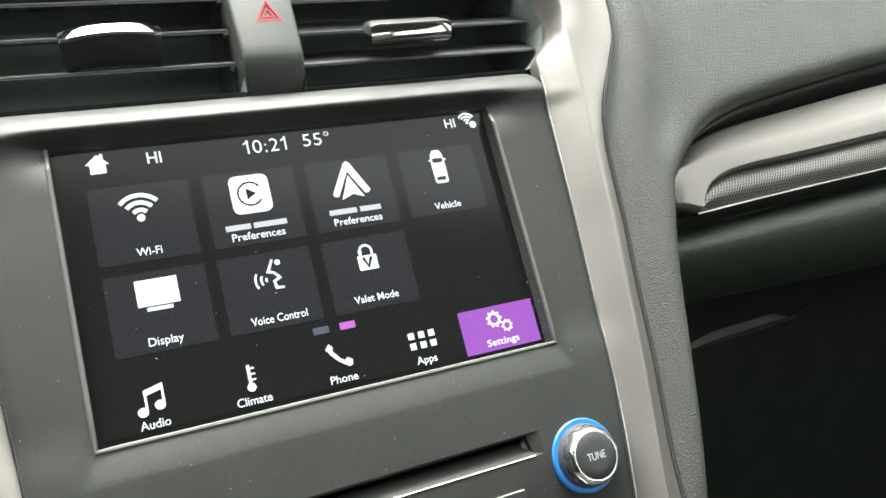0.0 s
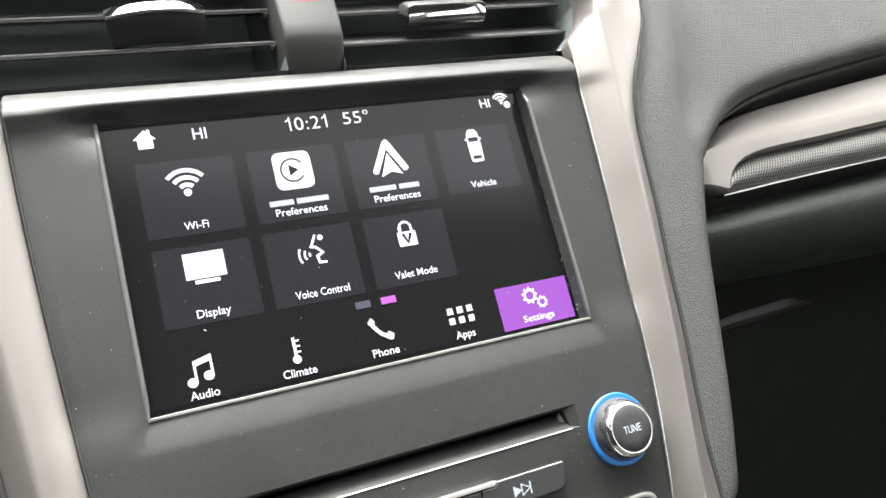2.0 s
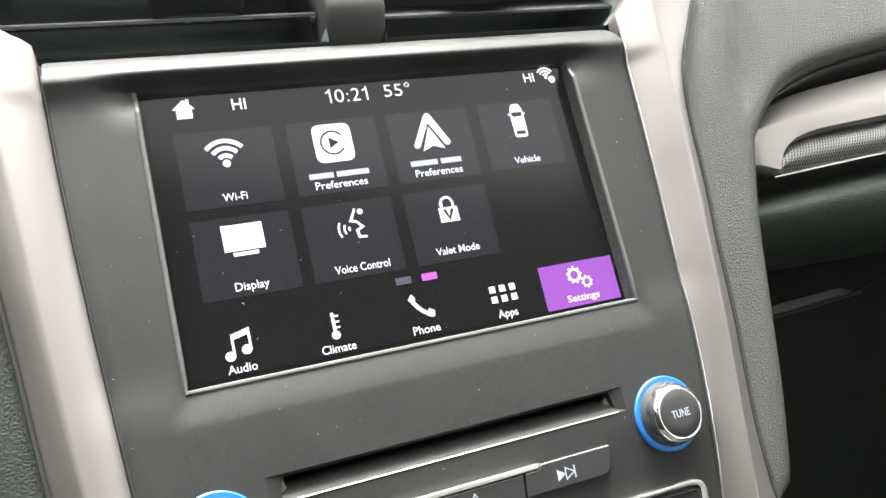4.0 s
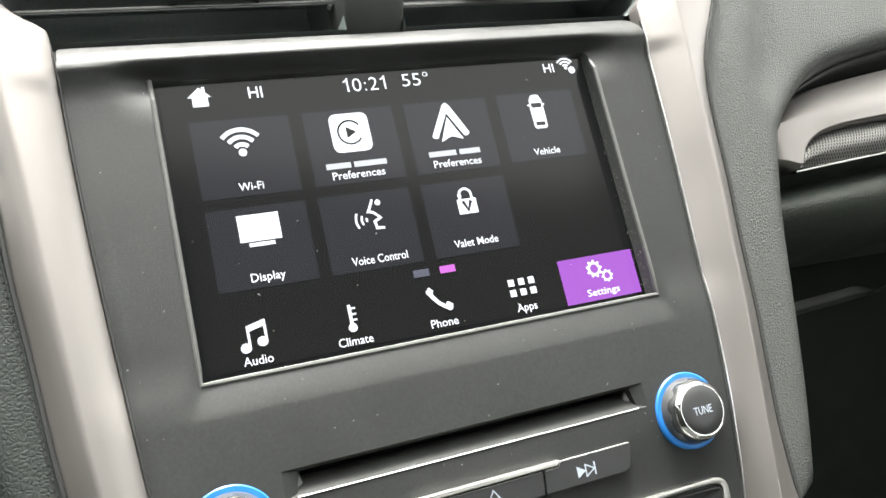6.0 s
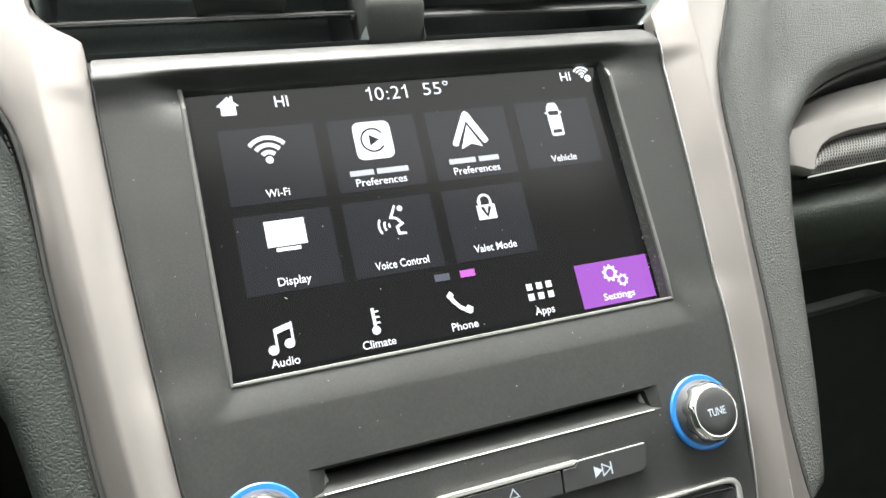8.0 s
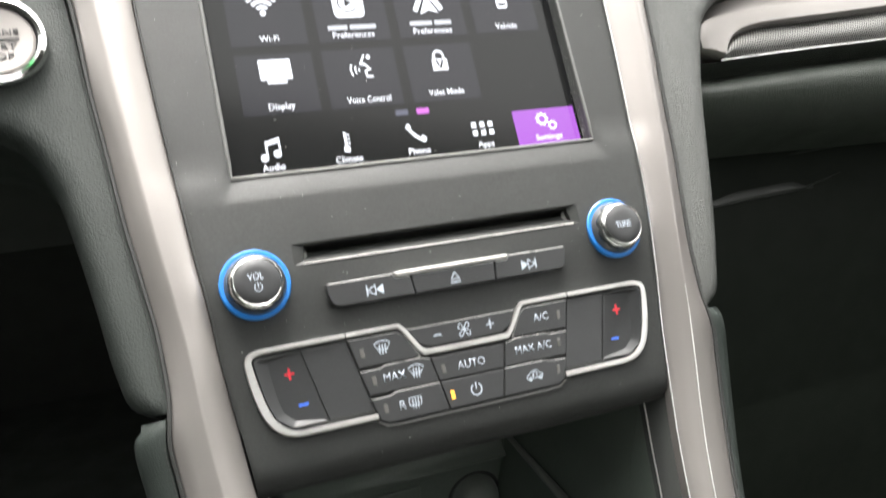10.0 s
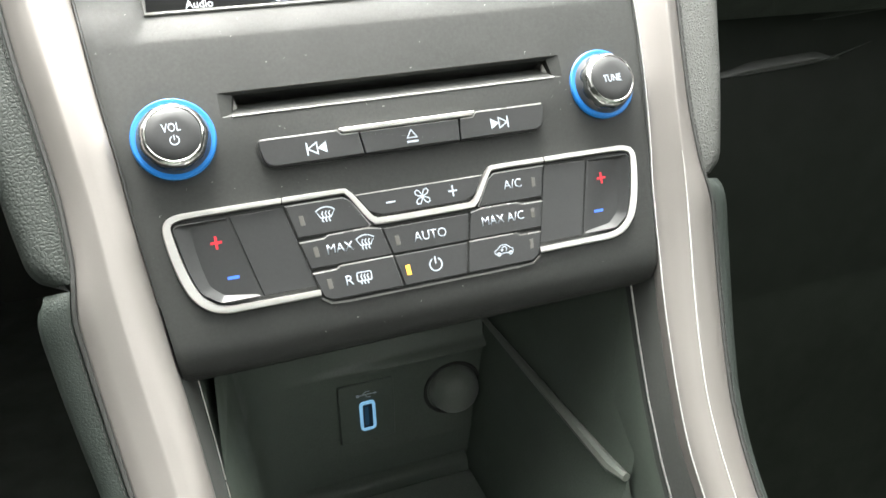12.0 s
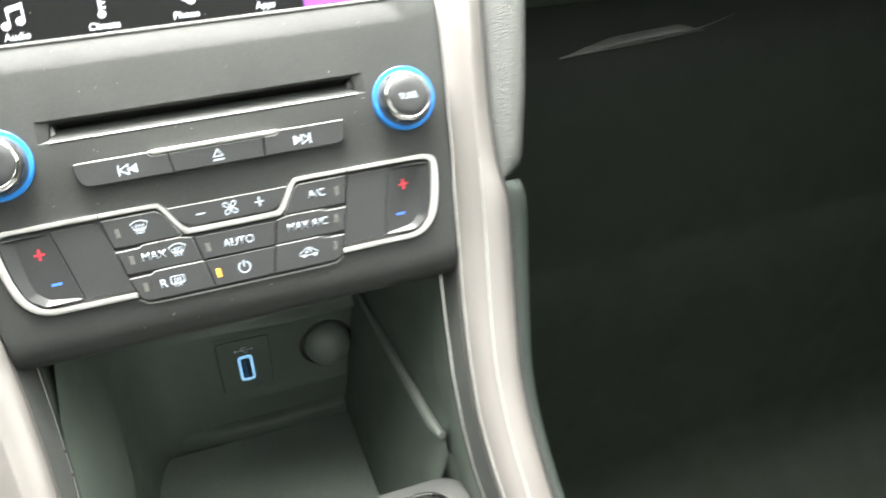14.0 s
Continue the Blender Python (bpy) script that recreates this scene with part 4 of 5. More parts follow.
for k in range(4):
    a = radians(20 + 90 * k)
    blade = [(0.2, 0.15), (0.9, 1.3), (1.9, 2.1), (3.0, 1.9), (3.2, 0.9), (2.4, 0.2), (1.2, 0.0)]
    ribbon([(0.0 + u * math.cos(a) - v * math.sin(a), -136.8 + u * math.sin(a) + v * math.cos(a)) for u, v in blade], 0.42, f + 0.1, f, True, bm, climate_y)
put_symbol(bm, b)
# temperature rockers and blank fields between them and the buttons
for s in (-1, 1):
    rock = [(-94.2, -133.0), (-74.4, -132.6), (-67.0, -163.4), (-82.0, -163.4), (-88.4, -158.8), (-91.4, -150.0)]
    blank = [(-73.8, -132.6), (-54.2, -132.4), (-46.4, -163.6), (-66.4, -163.4)]
    rr, rad = (rock, [2.5, 0.4, 0.4, 3, 5, 5]) if s < 0 else (mirror(rock), [5, 5, 3, 0.4, 0.4, 2.5])
    lp = rounded(rr, rad, 4)
    inner = [(-88.6, -134.2), (-75.2, -133.6), (-68.2, -162.2), (-80.2, -160.4), (-84.6, -156.4), (-86.2, -150.0)]
    ip = rounded(inner if s < 0 else mirror(inner), [2.0, 0.3, 0.3, 3, 5, 5] if s < 0 else [5, 5, 3, 0.3, 0.3, 2.0], 4)
    # the outer wall of the dish dies out towards the joint with the blank field
    wall = lambda x, z: step(0.5, 4.0, abs(abs(x) - (74.4 + (z + 132.6) * 0.24)))
    rows = [[(x, (y if y > -0.5 else -0.3 + (y + 0.3) * wall(x, z)) + climate_y(x, z), z) for x, z in q] for q, y in ((lp, 2.5), (lp, -1.9), (inset(lp, 0.4), -2.1), (ip, -0.15))]
    bm = loft(rows, True)
    bm.verts.ensure_lookup_table()
    bm.faces.new(bm.verts[-len(ip):])
    b = part("temperature_rocker", bm, BUTTON, fascia, "black dished temperature rocker")
    part("plus", cross_mark(s * 79.8, -141.2, 2.1, 0.9, -0.25), RED, b, "red plus sign", smooth=0)
    part("minus", cross_mark(s * 76.0, -154.6, 2.1, 1.1, -0.25, False), BLUEMARK, b, "blue minus sign", smooth=0)
    part("blank_field", prism(rounded(blank if s < 0 else mirror(blank), 0.4, 2), 1.2, -0.5, 0.4, surf=climate_y), BUTTON, fascia, "plain black field")

frame_left = [(-45.8, -166.2), (-70, -166.0), (-80.5, -165.6), (-86.6, -162.8), (-91.0, -157.0), (-94.0, -147.0), (-95.6, -137.0), (-95.4, -132.6), (-92.4, -130.6), (-85, -130.1),
              (-54, -130.0), (-32.4, -130.0), (-29.6, -130.8), (-27.4, -133.2), (-22.4, -141.0), (-20.2, -142.8), (-16.8, -143.4)]
wid = [2.8, 3.0, 3.4, 4.0, 4.4, 4.3, 3.8, 3.2, 2.8, 2.5, 2.3, 2.3, 2.3, 2.5, 2.8, 2.9, 2.9]
pts = frame_left + mirror(frame_left)
widths = wid + wid[::-1]


def bead(pts, widths, back, front, surf):
    """A strip with a rounded crown along points in x, z."""
    prof = [(-1.0, back), (-0.97, front + 0.7), (-0.82, front + 0.12), (-0.3, front), (0.3, front), (0.82, front + 0.12), (0.97, front + 0.7), (1.0, back)]
    fine, fw = [], []
    for i in range(len(pts) - 1):
        for k in range(4):
            t = k / 4
            p0, p1, p2, p3 = (Vector(pts[max(i - 1, 0)]), Vector(pts[i]), Vector(pts[i + 1]), Vector(pts[min(i + 2, len(pts) - 1)]))
            fine.append(0.5 * (2 * p1 + (p2 - p0) * t + (2 * p0 - 5 * p1 + 4 * p2 - p3) * t * t + (3 * p1 - p0 - 3 * p2 + p3) * t**3))
            fw.append(widths[i] + (widths[i + 1] - widths[i]) * t)
    fine.append(Vector(pts[-1]))
    fw.append(widths[-1])
    rows = []
    for i, p in enumerate(fine):
        d = (fine[min(i + 1, len(fine) - 1)] - fine[max(i - 1, 0)]).normalized()
        n = Vector((-d.y, d.x)) * fw[i] / 2
        rows.append([((p + n * a).x, y + surf(*(p + n * a)), (p + n * a).y) for a, y in prof])
    return loft(rows, True, True)


part("climate_frame", bead(pts, [w * 0.9 for w in widths], 1.0, -1.9, climate_y), FRAME, fascia, "bright satin chrome frame round the climate buttons", smooth=50)
part("frame_groove", bead(pts, [w * 0.9 + 1.5 for w in widths], 1.0, -0.25, climate_y), VOID, fascia, "dark groove round the chrome frame", smooth=50)
for s in (-1, 1):
    part("frame_joint", ribbon([(s * 54.0, -128.9), (s * 54.3, -131.2)], 0.35, -0.5, -2.05, surf=climate_y), VOID, fascia, "fine joint in the chrome frame", smooth=0)
# thin lower lip under the button block, its highlight put into the paler colour
lipc = [(-45.6, -168.4), (-42.0, -170.8), (-36, -171.2), (36, -171.2), (42.0, -170.8), (45.6, -168.4)]
part("button_block_lip", ribbon(lipc, 0.7, 1, -0.9, surf=climate_y), LIPGREY, fascia, "lip under the climate buttons, paler for its highlight")
# ---- air vents and hazard switch ----
def vent(s, tilt, tab_x0, tab_x1):
    ob = thing("air_vent", "black dashboard air vent with chrome-tipped slats" if s < 0 else "black dashboard air vent with a chrome tab turned down", "air vent", (s * 72, 10, 72), group="centre air vents")
    x0, x1 = 12.5, 134.0
    ends = [(s * x0, 72), (s * 120, 72), (s * 131, 82), (s * 134, 95), (s * 130, 108), (s * 127, 132), (s * x0, 132)]
    ends = ends if s > 0 else ends[::-1]
    rows = [[(x, y, z) for x, z in ends] for y in (1.0, 20.0, 55.0)]
    part("housing", loft(rows, True), DUCT, ob, "deep duct in a colour lifted for glare", smooth=0)
    part("duct_back", prism(ends, 57, 54, 0), DUCT, ob, smooth=0)
    a = radians(tilt)
    for i, z in enumerate((73.8, 88.6, 103.8, 119.0) if s < 0 else (71.6, 85.6, 100.6, 116.0)):
        xe = (124 if i == 0 else 132.5 if i < 3 else 129) + (2.5 if s > 0 else 0)
        c, fr = 20.0, 9.0 if i else 12.0
        # slat section, its front edge at y = fr
        sec = [(0, -0.7), (0.0, 0.4), (0.5, 1.0), (2.0, 1.3), (c, 1.5), (c, -1.5), (0.8, -1.1)]
        row = [(fr + u * math.cos(a), z + u * math.sin(a) + w * math.cos(a)) for u, w in sec]
        rows = [[(s * x, y, zz) for y, zz in row] for x in (x0 + 0.5, x0 + 1.5, xe - 1.5, xe)]
        part("slat", loft(rows, True, True), GLOSS if s < 0 else SLAT, ob)
        edge = [(s * (x0 + 1.5), fr - 0.1, z + 0.35), (s * (xe - 2.5), fr - 0.1, z + 0.35)]
        # The lit front edge of each slat is drawn as a paler tube.
        part("slat_edge", tube(edge, 0.55 if s < 0 else 0.5, 6), LIPGREY, ob, "pale tube drawn as the highlight on a slat edge")
        part("slat_pin", lathe(s * (x0 + 1.8), z - 0.6, [(1.2, fr + 3), (1.2, fr + 0.4), (0.8, fr)], 10), LIPGREY, ob, "small pivot pin of a slat")
    # the sliding tab on the middle slat
    xa, xb = min(tab_x0, tab_x1), max(tab_x0, tab_x1)
    if s < 0:
        # black body turning under towards the next slat
        rows = []
        for ins, y, z in ((0.6, 9, 104.2), (0.2, 1.2, 103.4), (0.0, -1.4, 100.6), (0.0, -1.6, 98.8), (0.3, -0.4, 96.0), (0.6, 1.4, 93.4), (1.2, 4.0, 91.0), (2.0, 8.0, 89.4)):
            rows.append([(xa + ins + (xb - xa - 2 * ins) * q, y + 2.4 * abs(2 * q - 1) ** 6, z + 0.9 * (1 - (2 * q - 1) ** 2) + 0.8 * q) for q in (0, 0.03, 0.08, 0.16, 0.3, 0.5, 0.7, 0.84, 0.92, 0.97, 1)])
        part("tab", loft(rows), TABBLACK, ob, "black sliding tab with a soft lower edge", smooth=60)
        rows = []
        for k in range(15):
            q = k / 14
            zc = 99.6 + 2.0 * (1 - (2 * q - 1) ** 2) + 1.2 * q
            h = 3.0 * (1 - abs(2 * q - 1) ** 8 * 0.45)
            x, y = xa + 0.3 + (xb - xa - 0.6) * q, -2.0 + 2.0 * abs(2 * q - 1) ** 6
            rows.append([(x, y + 2.6, zc - h - 0.3), (x, y - 0.6, zc - h), (x, y - 1.3, zc - h * 0.9), (x, y + 0.9, zc + h * 0.6), (x, y + 1.5, zc + h * 0.85), (x, y + 2.4, zc + h), (x, y + 5.0, zc + h + 0.2)])
        part("tab_tip", loft(rows), CHROME, ob, "bright chrome tip of the tab", smooth=60)
    else:
        rows = []
        for ins, y, z in ((4.5, 12, 105.0), (2.6, 7, 103.4), (0.8, 1.0, 100.4), (0.2, -3.4, 97.2), (0, -5.6, 95.2), (0.2, -6.3, 94.4)):
            rows.append([(xa + ins, y + 3, z - 3.6), (xa + ins, y + 0.6, z - 0.6), (xa + ins + 0.8, y, z), (xa + ins + 3, y - 0.3, z + 0.4), (xb - ins - 3, y - 0.3, z + 0.8), (xb - ins - 0.8, y, z + 0.4), (xb - ins, y + 0.6, z - 0.2), (xb - ins, y + 3, z - 3.2)])
        part("tab", loft(rows, True, True), SLAT, ob, "satin grey sliding tab", smooth=60)
        rows = []
        for k in range(13):
            q = k / 12
            x, bow, up = xa + 0.4 + (xb - xa - 0.8) * q, 1.4 * abs(2 * q - 1) ** 5, 0.8 * q
            rows.append([(x, -3.0 + bow, 95.0 + up), (x, -6.0 + bow, 94.9 + up), (x, -6.6 + bow, 94.0 + up), (x, -6.0 + bow, 91.0 + up), (x, -4.6 + bow, 88.8 + up), (x, -2.0 + bow, 88.2 + up), (x, 4, 90 + up)])
        part("tab_tip", loft(rows), CHROME, ob, "chrome front of the tab", smooth=40)
    return ob


vent(-1, 27, -79, -41)
vent(1, 38, 44, 83)

hazard = thing("hazard_switch_column", "black column between the vents with a red hazard triangle", "switch", (0, 0, 70))
rows = []
for z, y, w in ((70.5, 7, 12.2), (76, 0.5, 12.4), (80.5, -3.0, 12.6), (83, -4.6, 12.6), (85.5, -5.2, 12.6), (90, -5.0, 12.7), (100, -4.0, 13.0), (120, -2.0, 13.4), (140, 3, 14.0)):
    rows.append([(-w, 20, z), (-w, y + 1.4, z), (-w + 0.5, y + 0.5, z), (-w + 1.6, y, z), (w - 1.6, y, z), (w - 0.5, y + 0.5, z), (w, y + 1.4, z), (w, 20, z)])
part("column", loft(rows), DARK, hazard, "satin black column", smooth=50)
part("triangle", ribbon([(-3.2, 100.6), (6.6, 100.6), (1.7, 109.6)], 0.7, -3.4, -4.05, True), RED, hazard, "red outlined triangle", smooth=0)
part("inner_triangle", ribbon([(-0.6, 102.2), (4.0, 102.2), (1.7, 106.4)], 0.6, -3.4, -4.02, True), RED, hazard, "red outlined triangle", smooth=0)
# ---- dashboard to the right of the stack ----
C32, S32 = math.cos(radians(32)), math.sin(radians(32))
EDGE_R = [(187, 10), (191, 15), (196, 19), (204, 25.2), (216, 33), (247, 43.2), (292, 50.6), (375, 61.4), (500, 74), (760, 92)]
XS = [187, 191, 196, 200, 204, 210, 216, 230, 247, 268, 292, 330, 375, 430, 500, 600, 758]
under = [[(x, 10 + 0.5, curve(x, EDGE_R) + 0.1), (x, 14, curve(x, EDGE_R) - 1.2), (x, 30, curve(x, EDGE_R) - 2.0), (x, 46, curve(x, EDGE_R) - 8)] for x in XS[2:]]
part("under_edge", loft(under), DARK, dash, "dark folded underside of the pad", smooth=60)

strip = thing("dash_trim_strip", "satin silver dashboard strip with perforated metal insert", "trim", (300, 15, 0))
ZT = [(190, 13), (194, 15), (198, 18), (206, 24), (218, 30), (244, 36.5), (288, 42), (370, 51), (500, 62), (760, 82)]
ZW = [(190, 10), (194, 13), (198, 15.6), (205, 17.6), (218, 19.8), (240, 22.4), (283, 25.6), (363, 32), (500, 41), (760, 58)]
ZB = [(190, -1), (200, -4), (206, -6), (209, -1.8), (212, 2.4), (217, 6.4), (223, 9.2), (238, 12.2), (290, 15.4), (361, 20), (500, 28.5), (760, 44)]
SX = [191.5, 193, 195, 197, 200, 203, 206, 206.5, 207.5, 209, 210.5, 212, 214.5, 217, 223, 230, 238, 250, 270, 290, 320, 361, 420, 500, 600, 758]
rows = []
for x in SX:
    zt, zw, zb = curve(x, ZT), curve(x, ZW), curve(x, ZB)
    r = 1.2 * (1 - step(191.5, 196, x))
    row = [(x, 44, zt + 4), (x, 30 + r, zt + 2.5), (x, 20 + r, zt), (x, 16.5 + r, (zt + zw) / 2 + 0.4), (x, 13.2 + r, zw + 0.2), (x, 13.0 + r, zw - 0.3)]
    row += [(x, 13.2 + r, (zw + zb) / 2), (x, 13.6 + r, zb + 1.0), (x, 14.6 + r, zb), (x, 18 + r, zb - 0.6), (x, 22 + r, zb - 0.8), (x, 34, zb - 0.8)]
    rows.append(row)
part("silver_band", loft(rows), SILVER, strip, "bright satin silver band", smooth=34)
MT = [(207, -4.6), (209, -2.6), (212, 1.6), (217, 5.6), (223, 8.4), (238, 11.4), (290, 14.6), (361, 19.2), (500, 27.7), (760, 43)]
MBT = [(207, -6.6), (240, -4.8), (273, -3.2), (351, 0), (500, 6), (760, 17)]
MESH = material("perforated_metal", (0.3, 0.295, 0.28), 0.38, 0.9, grain=0.04)
rows = []
for x in [207, 208, 209, 210.5, 212, 214, 216, 220, 223, 230, 238, 250, 270, 290, 320, 361, 420, 500, 600, 758]:
    a, b_ = curve(x, MT), curve(x, MBT)
    rows.append([(x, 19.5 - 3.2 * math.sin(math.pi * k / 6), a + (b_ - a) * k / 6) for k in range(7)])
part("perforated_insert", loft(rows), MESH, strip, "perforated grey metal insert", smooth=60)
part("insert_edge", tube([(x, 18.6, curve(x, MBT) - 0.9) for x in (206, 215, 240, 273, 351, 500, 758)], 0.55, 6), SATIN_CHROME, strip, "thin bright line under the insert")
gap = [[(x, 17.2, curve(x, MT) + 0.3), (x, 16.2, curve(x, MT) + 1.7)] for x in (207.5, 209, 210.5, 212, 214, 217, 223, 230, 238, 290, 361, 500, 758)]
part("insert_gap", loft(gap), VOID, strip, "dark joint above the insert", smooth=0)

# perforations, as a hexagonal pattern of dark dimples in the insert
t = MESH.node_tree
pb = t.nodes["Principled BSDF"]
sep = t.nodes.new("ShaderNodeSeparateXYZ")
t.links.new(t.nodes["Texture Coordinate"].outputs["Object"], sep.inputs[0])


def wave(sock_x, kx, sock_z, kz):
    m1 = t.nodes.new("ShaderNodeMath")
    m1.operation = "MULTIPLY"
    m1.inputs[1].default_value = kx
    t.links.new(sock_x, m1.inputs[0])
    m2 = t.nodes.new("ShaderNodeMath")
    m2.operation = "MULTIPLY_ADD"
    m2.inputs[1].default_value = kz
    t.links.new(sock_z, m2.inputs[0])
    t.links.new(m1.outputs[0], m2.inputs[2])
    c = t.nodes.new("ShaderNodeMath")
    c.operation = "COSINE"
    t.links.new(m2.outputs[0], c.inputs[0])
    return c.outputs[0]


K = 2 * math.pi / 0.0019
w1, w2 = wave(sep.outputs[0], K, sep.outputs[2], K * 0.577), wave(sep.outputs[0], -K, sep.outputs[2], K * 0.577)
add = t.nodes.new("ShaderNodeMath")
t.links.new(w1, add.inputs[0])
t.links.new(w2, add.inputs[1])
hole = t.nodes.new("ShaderNodeMapRange")
hole.inputs["From Min"].default_value, hole.inputs["From Max"].default_value = 0.2, 1.0
t.links.new(add.outputs[0], hole.inputs["Value"])
mixc = t.nodes.new("ShaderNodeMix")
mixc.data_type = "RGBA"
mixc.inputs["B"].default_value = (0.02, 0.02, 0.02, 1)
mixc.inputs["A"].default_value = (0.26, 0.256, 0.245, 1)
t.links.new(hole.outputs[0], mixc.inputs["Factor"])
t.links.new(mixc.outputs["Result"], pb.inputs["Base Color"])
hb = t.nodes.new("ShaderNodeBump")
hb.invert = True
hb.inputs["Strength"].default_value, hb.inputs["Distance"].default_value = 0.6, 0.0006
t.links.new(hole.outputs[0], hb.inputs["Height"])
t.links.new(hb.outputs[0], pb.inputs["Normal"])

# vinyl roll and glove box below the strip
rows = []
for x in (182, 190, 196, 205, 230, 273, 351, 500, 758):
    a = curve(x, MBT)
    d = max(0, x - 200) * 0.07
    rows.append([(x, 20.5, a - 1.5), (x, 34, a - 2.5), (x, 40, a - 4.0), (x, 39, a - 5.4), (x, 36, a - 6.6), (x, 31, a - 9.0), (x, 26.6, a - 12.4), (x, 24.4, a - 15.6 - d * 0.1), (x, 24.6, a - 18.6 - d * 0.3), (x, 28, a - 23 - d * 0.5), (x, 36, a - 29 - d * 0.8), (x, 48, a - 34 - d), (x, 62, a - 37 - d), (x, 90, a - 40 - d)])
part("lower_roll", loft(rows), ROLL, dash, "dark grained vinyl roll below the silver strip", smooth=70)

glove = thing("glove_box", "dark closed glove box with a scooped handle", "glove box", (420, 100, -330))
rows = []
for x in (170, 200, 260, 330, 420, 560, 758):
    b0 = 0 if x > 230 else (230 - x) * 0.2
    rows.append([(x, 85 + b0, -28), (x, 96 + b0, -34), (x, 108 + b0, -42), (x, 118 + b0, -52), (x, 124 + b0, -80), (x, 150 + b0, -140), (x, 196 + b0, -222)])
part("door", loft(rows), GLOVE, glove, "grained door darkened for the shade", smooth=70)
rows = []
for x in (170, 200, 260, 330, 420, 560, 758):
    b0 = 0 if x > 230 else (230 - x) * 0.2
    rows.append([(x, 196.4 + b0, -221.6), (x, 220 + b0, -262), (x, 244 + b0, -298), (x, 268 + b0, -330)] + [(x, Y * C32 - Z * S32 + b0, Y * S32 + Z * C32) for Y, Z in ((50, -540), (40, -580), (15, -606), (-30, -616), (-120, -618.5), (-700, -618.8))])
footwell = thing("footwell_lining", "carpet lining of the passenger footwell, darkened for the shade", "carpet", (420, 275, -330))
# Far darker than the cabin carpet: footwell shade is put into the colour.
part("lining", loft(rows), material("footwell_carpet_shaded", (0.0135, 0.0172, 0.0132), 0.7, spec=0.2, grain=0.25, bump=0.5, bump_scale=900), footwell, smooth=70)


# Lighter copy of the door vinyl; light on handle and crease is painted in.
HANDLE = material("handle_vinyl_lit", (0.0165, 0.0205, 0.016), 0.4, grain=0.1)


def door_y(z):
    return curve(z, [(-28, 85), (-34, 96), (-42, 108), (-52, 118), (-80, 124), (-140, 150)])


def moulding(x0, x1, z0, z1, height, lift):
    """A long, soft raised field on the glove box door, dying out at both ends."""
    rows = []
    for k in range(25):
        q = k / 24
        w = max(0.02, step(0, 0.4, q) * step(1.0, 0.8, q))
        x, zc = x0 + (x1 - x0) * q, z0 + (z1 - z0) * q
        rows.append([(x, door_y(zc + dz) - lift * w * u, zc + dz) for dz, u in ((-0.8, -0.4), (-0.3, 0.6), (0.4, 1.0), (height * w * 0.3, 0.8), (height * w * 0.65, 0.35), (height * w + 0.6, -0.3))])
    return loft(rows)


part("upper_crease", moulding(300, 440, -47.8, -42.4, 3.0, 2.2), HANDLE, glove, "soft crease along the door in a lit colour", smooth=80)
part("handle", moulding(236, 352, -75.8, -71.6, 9.0, 2.0), HANDLE, glove, "soft scooped handle of the door in a lit colour", smooth=80)
part("handle_edge", tube([(x, door_y(z) - 1.2, z) for x, z in ((250, -75.4), (280, -74.4), (310, -73.4), (330, -72.4), (343, -71.2), (360, -67.8), (380, -63.6))], [0.3, 0.7, 0.8, 0.8, 0.6, 0.4, 0.1], 6), HANDLE, glove, "thin tube for the lit edge of the handle")

# ---- left side: the driver's dashboard panel with the start button ----
start = thing("start_button", "round silver engine start button with chrome ring", "button", (-171.5, -8, 12))
yb = -9.0
part("ring", lathe(-171.5, 12.0, [(19.4, yb + 4), (19.4, yb - 1.5), (18.6, yb - 3.4), (17.0, yb - 4.0), (15.6, yb - 3.0), (15.2, yb)], 56), CHROME, start, "chrome outer ring")
part("gap_ring", lathe(-171.5, 12.0, [(15.3, yb + 2), (15.3, yb - 0.6), (14.4, yb - 0.6)], 48), VOID, start, "black joint ring")
part("face", lathe(-171.5, 12.0, [(14.5, yb + 2), (14.5, yb - 1.6), (13.6, yb - 2.2), (7, yb - 1.6), (0.3, yb - 1.4)], 48), SILVER, start, "dished silver face")
for w_, z_, wd in (("ENGINE", 14.1, 17), ("START", 7.9, 14), ("STOP", 3.5, 12)):
    part("lettering", letters(w_, -171.5, z_, 2.6, wd, yb - 2.3, thick=0.4), BUTTON, start, smooth=0)
part("bar", ribbon([(-180, 12.1), (-163, 12.1)], 0.4, yb - 1.4, yb - 2.3), BUTTON, start, smooth=0)
part("indicator", lathe(-171.5, 20.9, [(1.3, yb - 1), (1.2, yb - 2.6), (0.5, yb - 2.8)], 12), material("green_lamp", (0.02, 0.4, 0.08), 0.3, emit=(0.02, 0.7, 0.12), emit_strength=0.3), start, "lit green lamp")

# ---- unseen dashboard top towards the windscreen, added to block light ----
dtop = thing("dashboard", "unseen dark dashboard top running to the windscreen", "dashboard", (0, 300, 120), base=LEVEL)
rows = []
for x in (-758, -400, -200, -168, -150, 0, 150, 168, 200, 400, 758):
    if abs(x) <= 150:
        row = [(x, 76, 117), (x, 110, 124), (x, 170, 128), (x, 300, 131), (x, 600, 134), (x, 940, 138)]
    else:
        row = [(x, 140, 94), (x, 160, 104), (x, 200, 114), (x, 300, 122), (x, 600, 130), (x, 940, 138)]
    rows.append(row)
part("cover", loft(rows), LEATHER_FINE, dtop, smooth=70)
rows = [[(x, 170, 92), (x, 200, 60), (x, 260, 0), (x, 400, -200)] for x in (-758, 0, 758)]
part("under_body", loft(rows), DARK, dtop, "dark body of the dashboard", smooth=0)
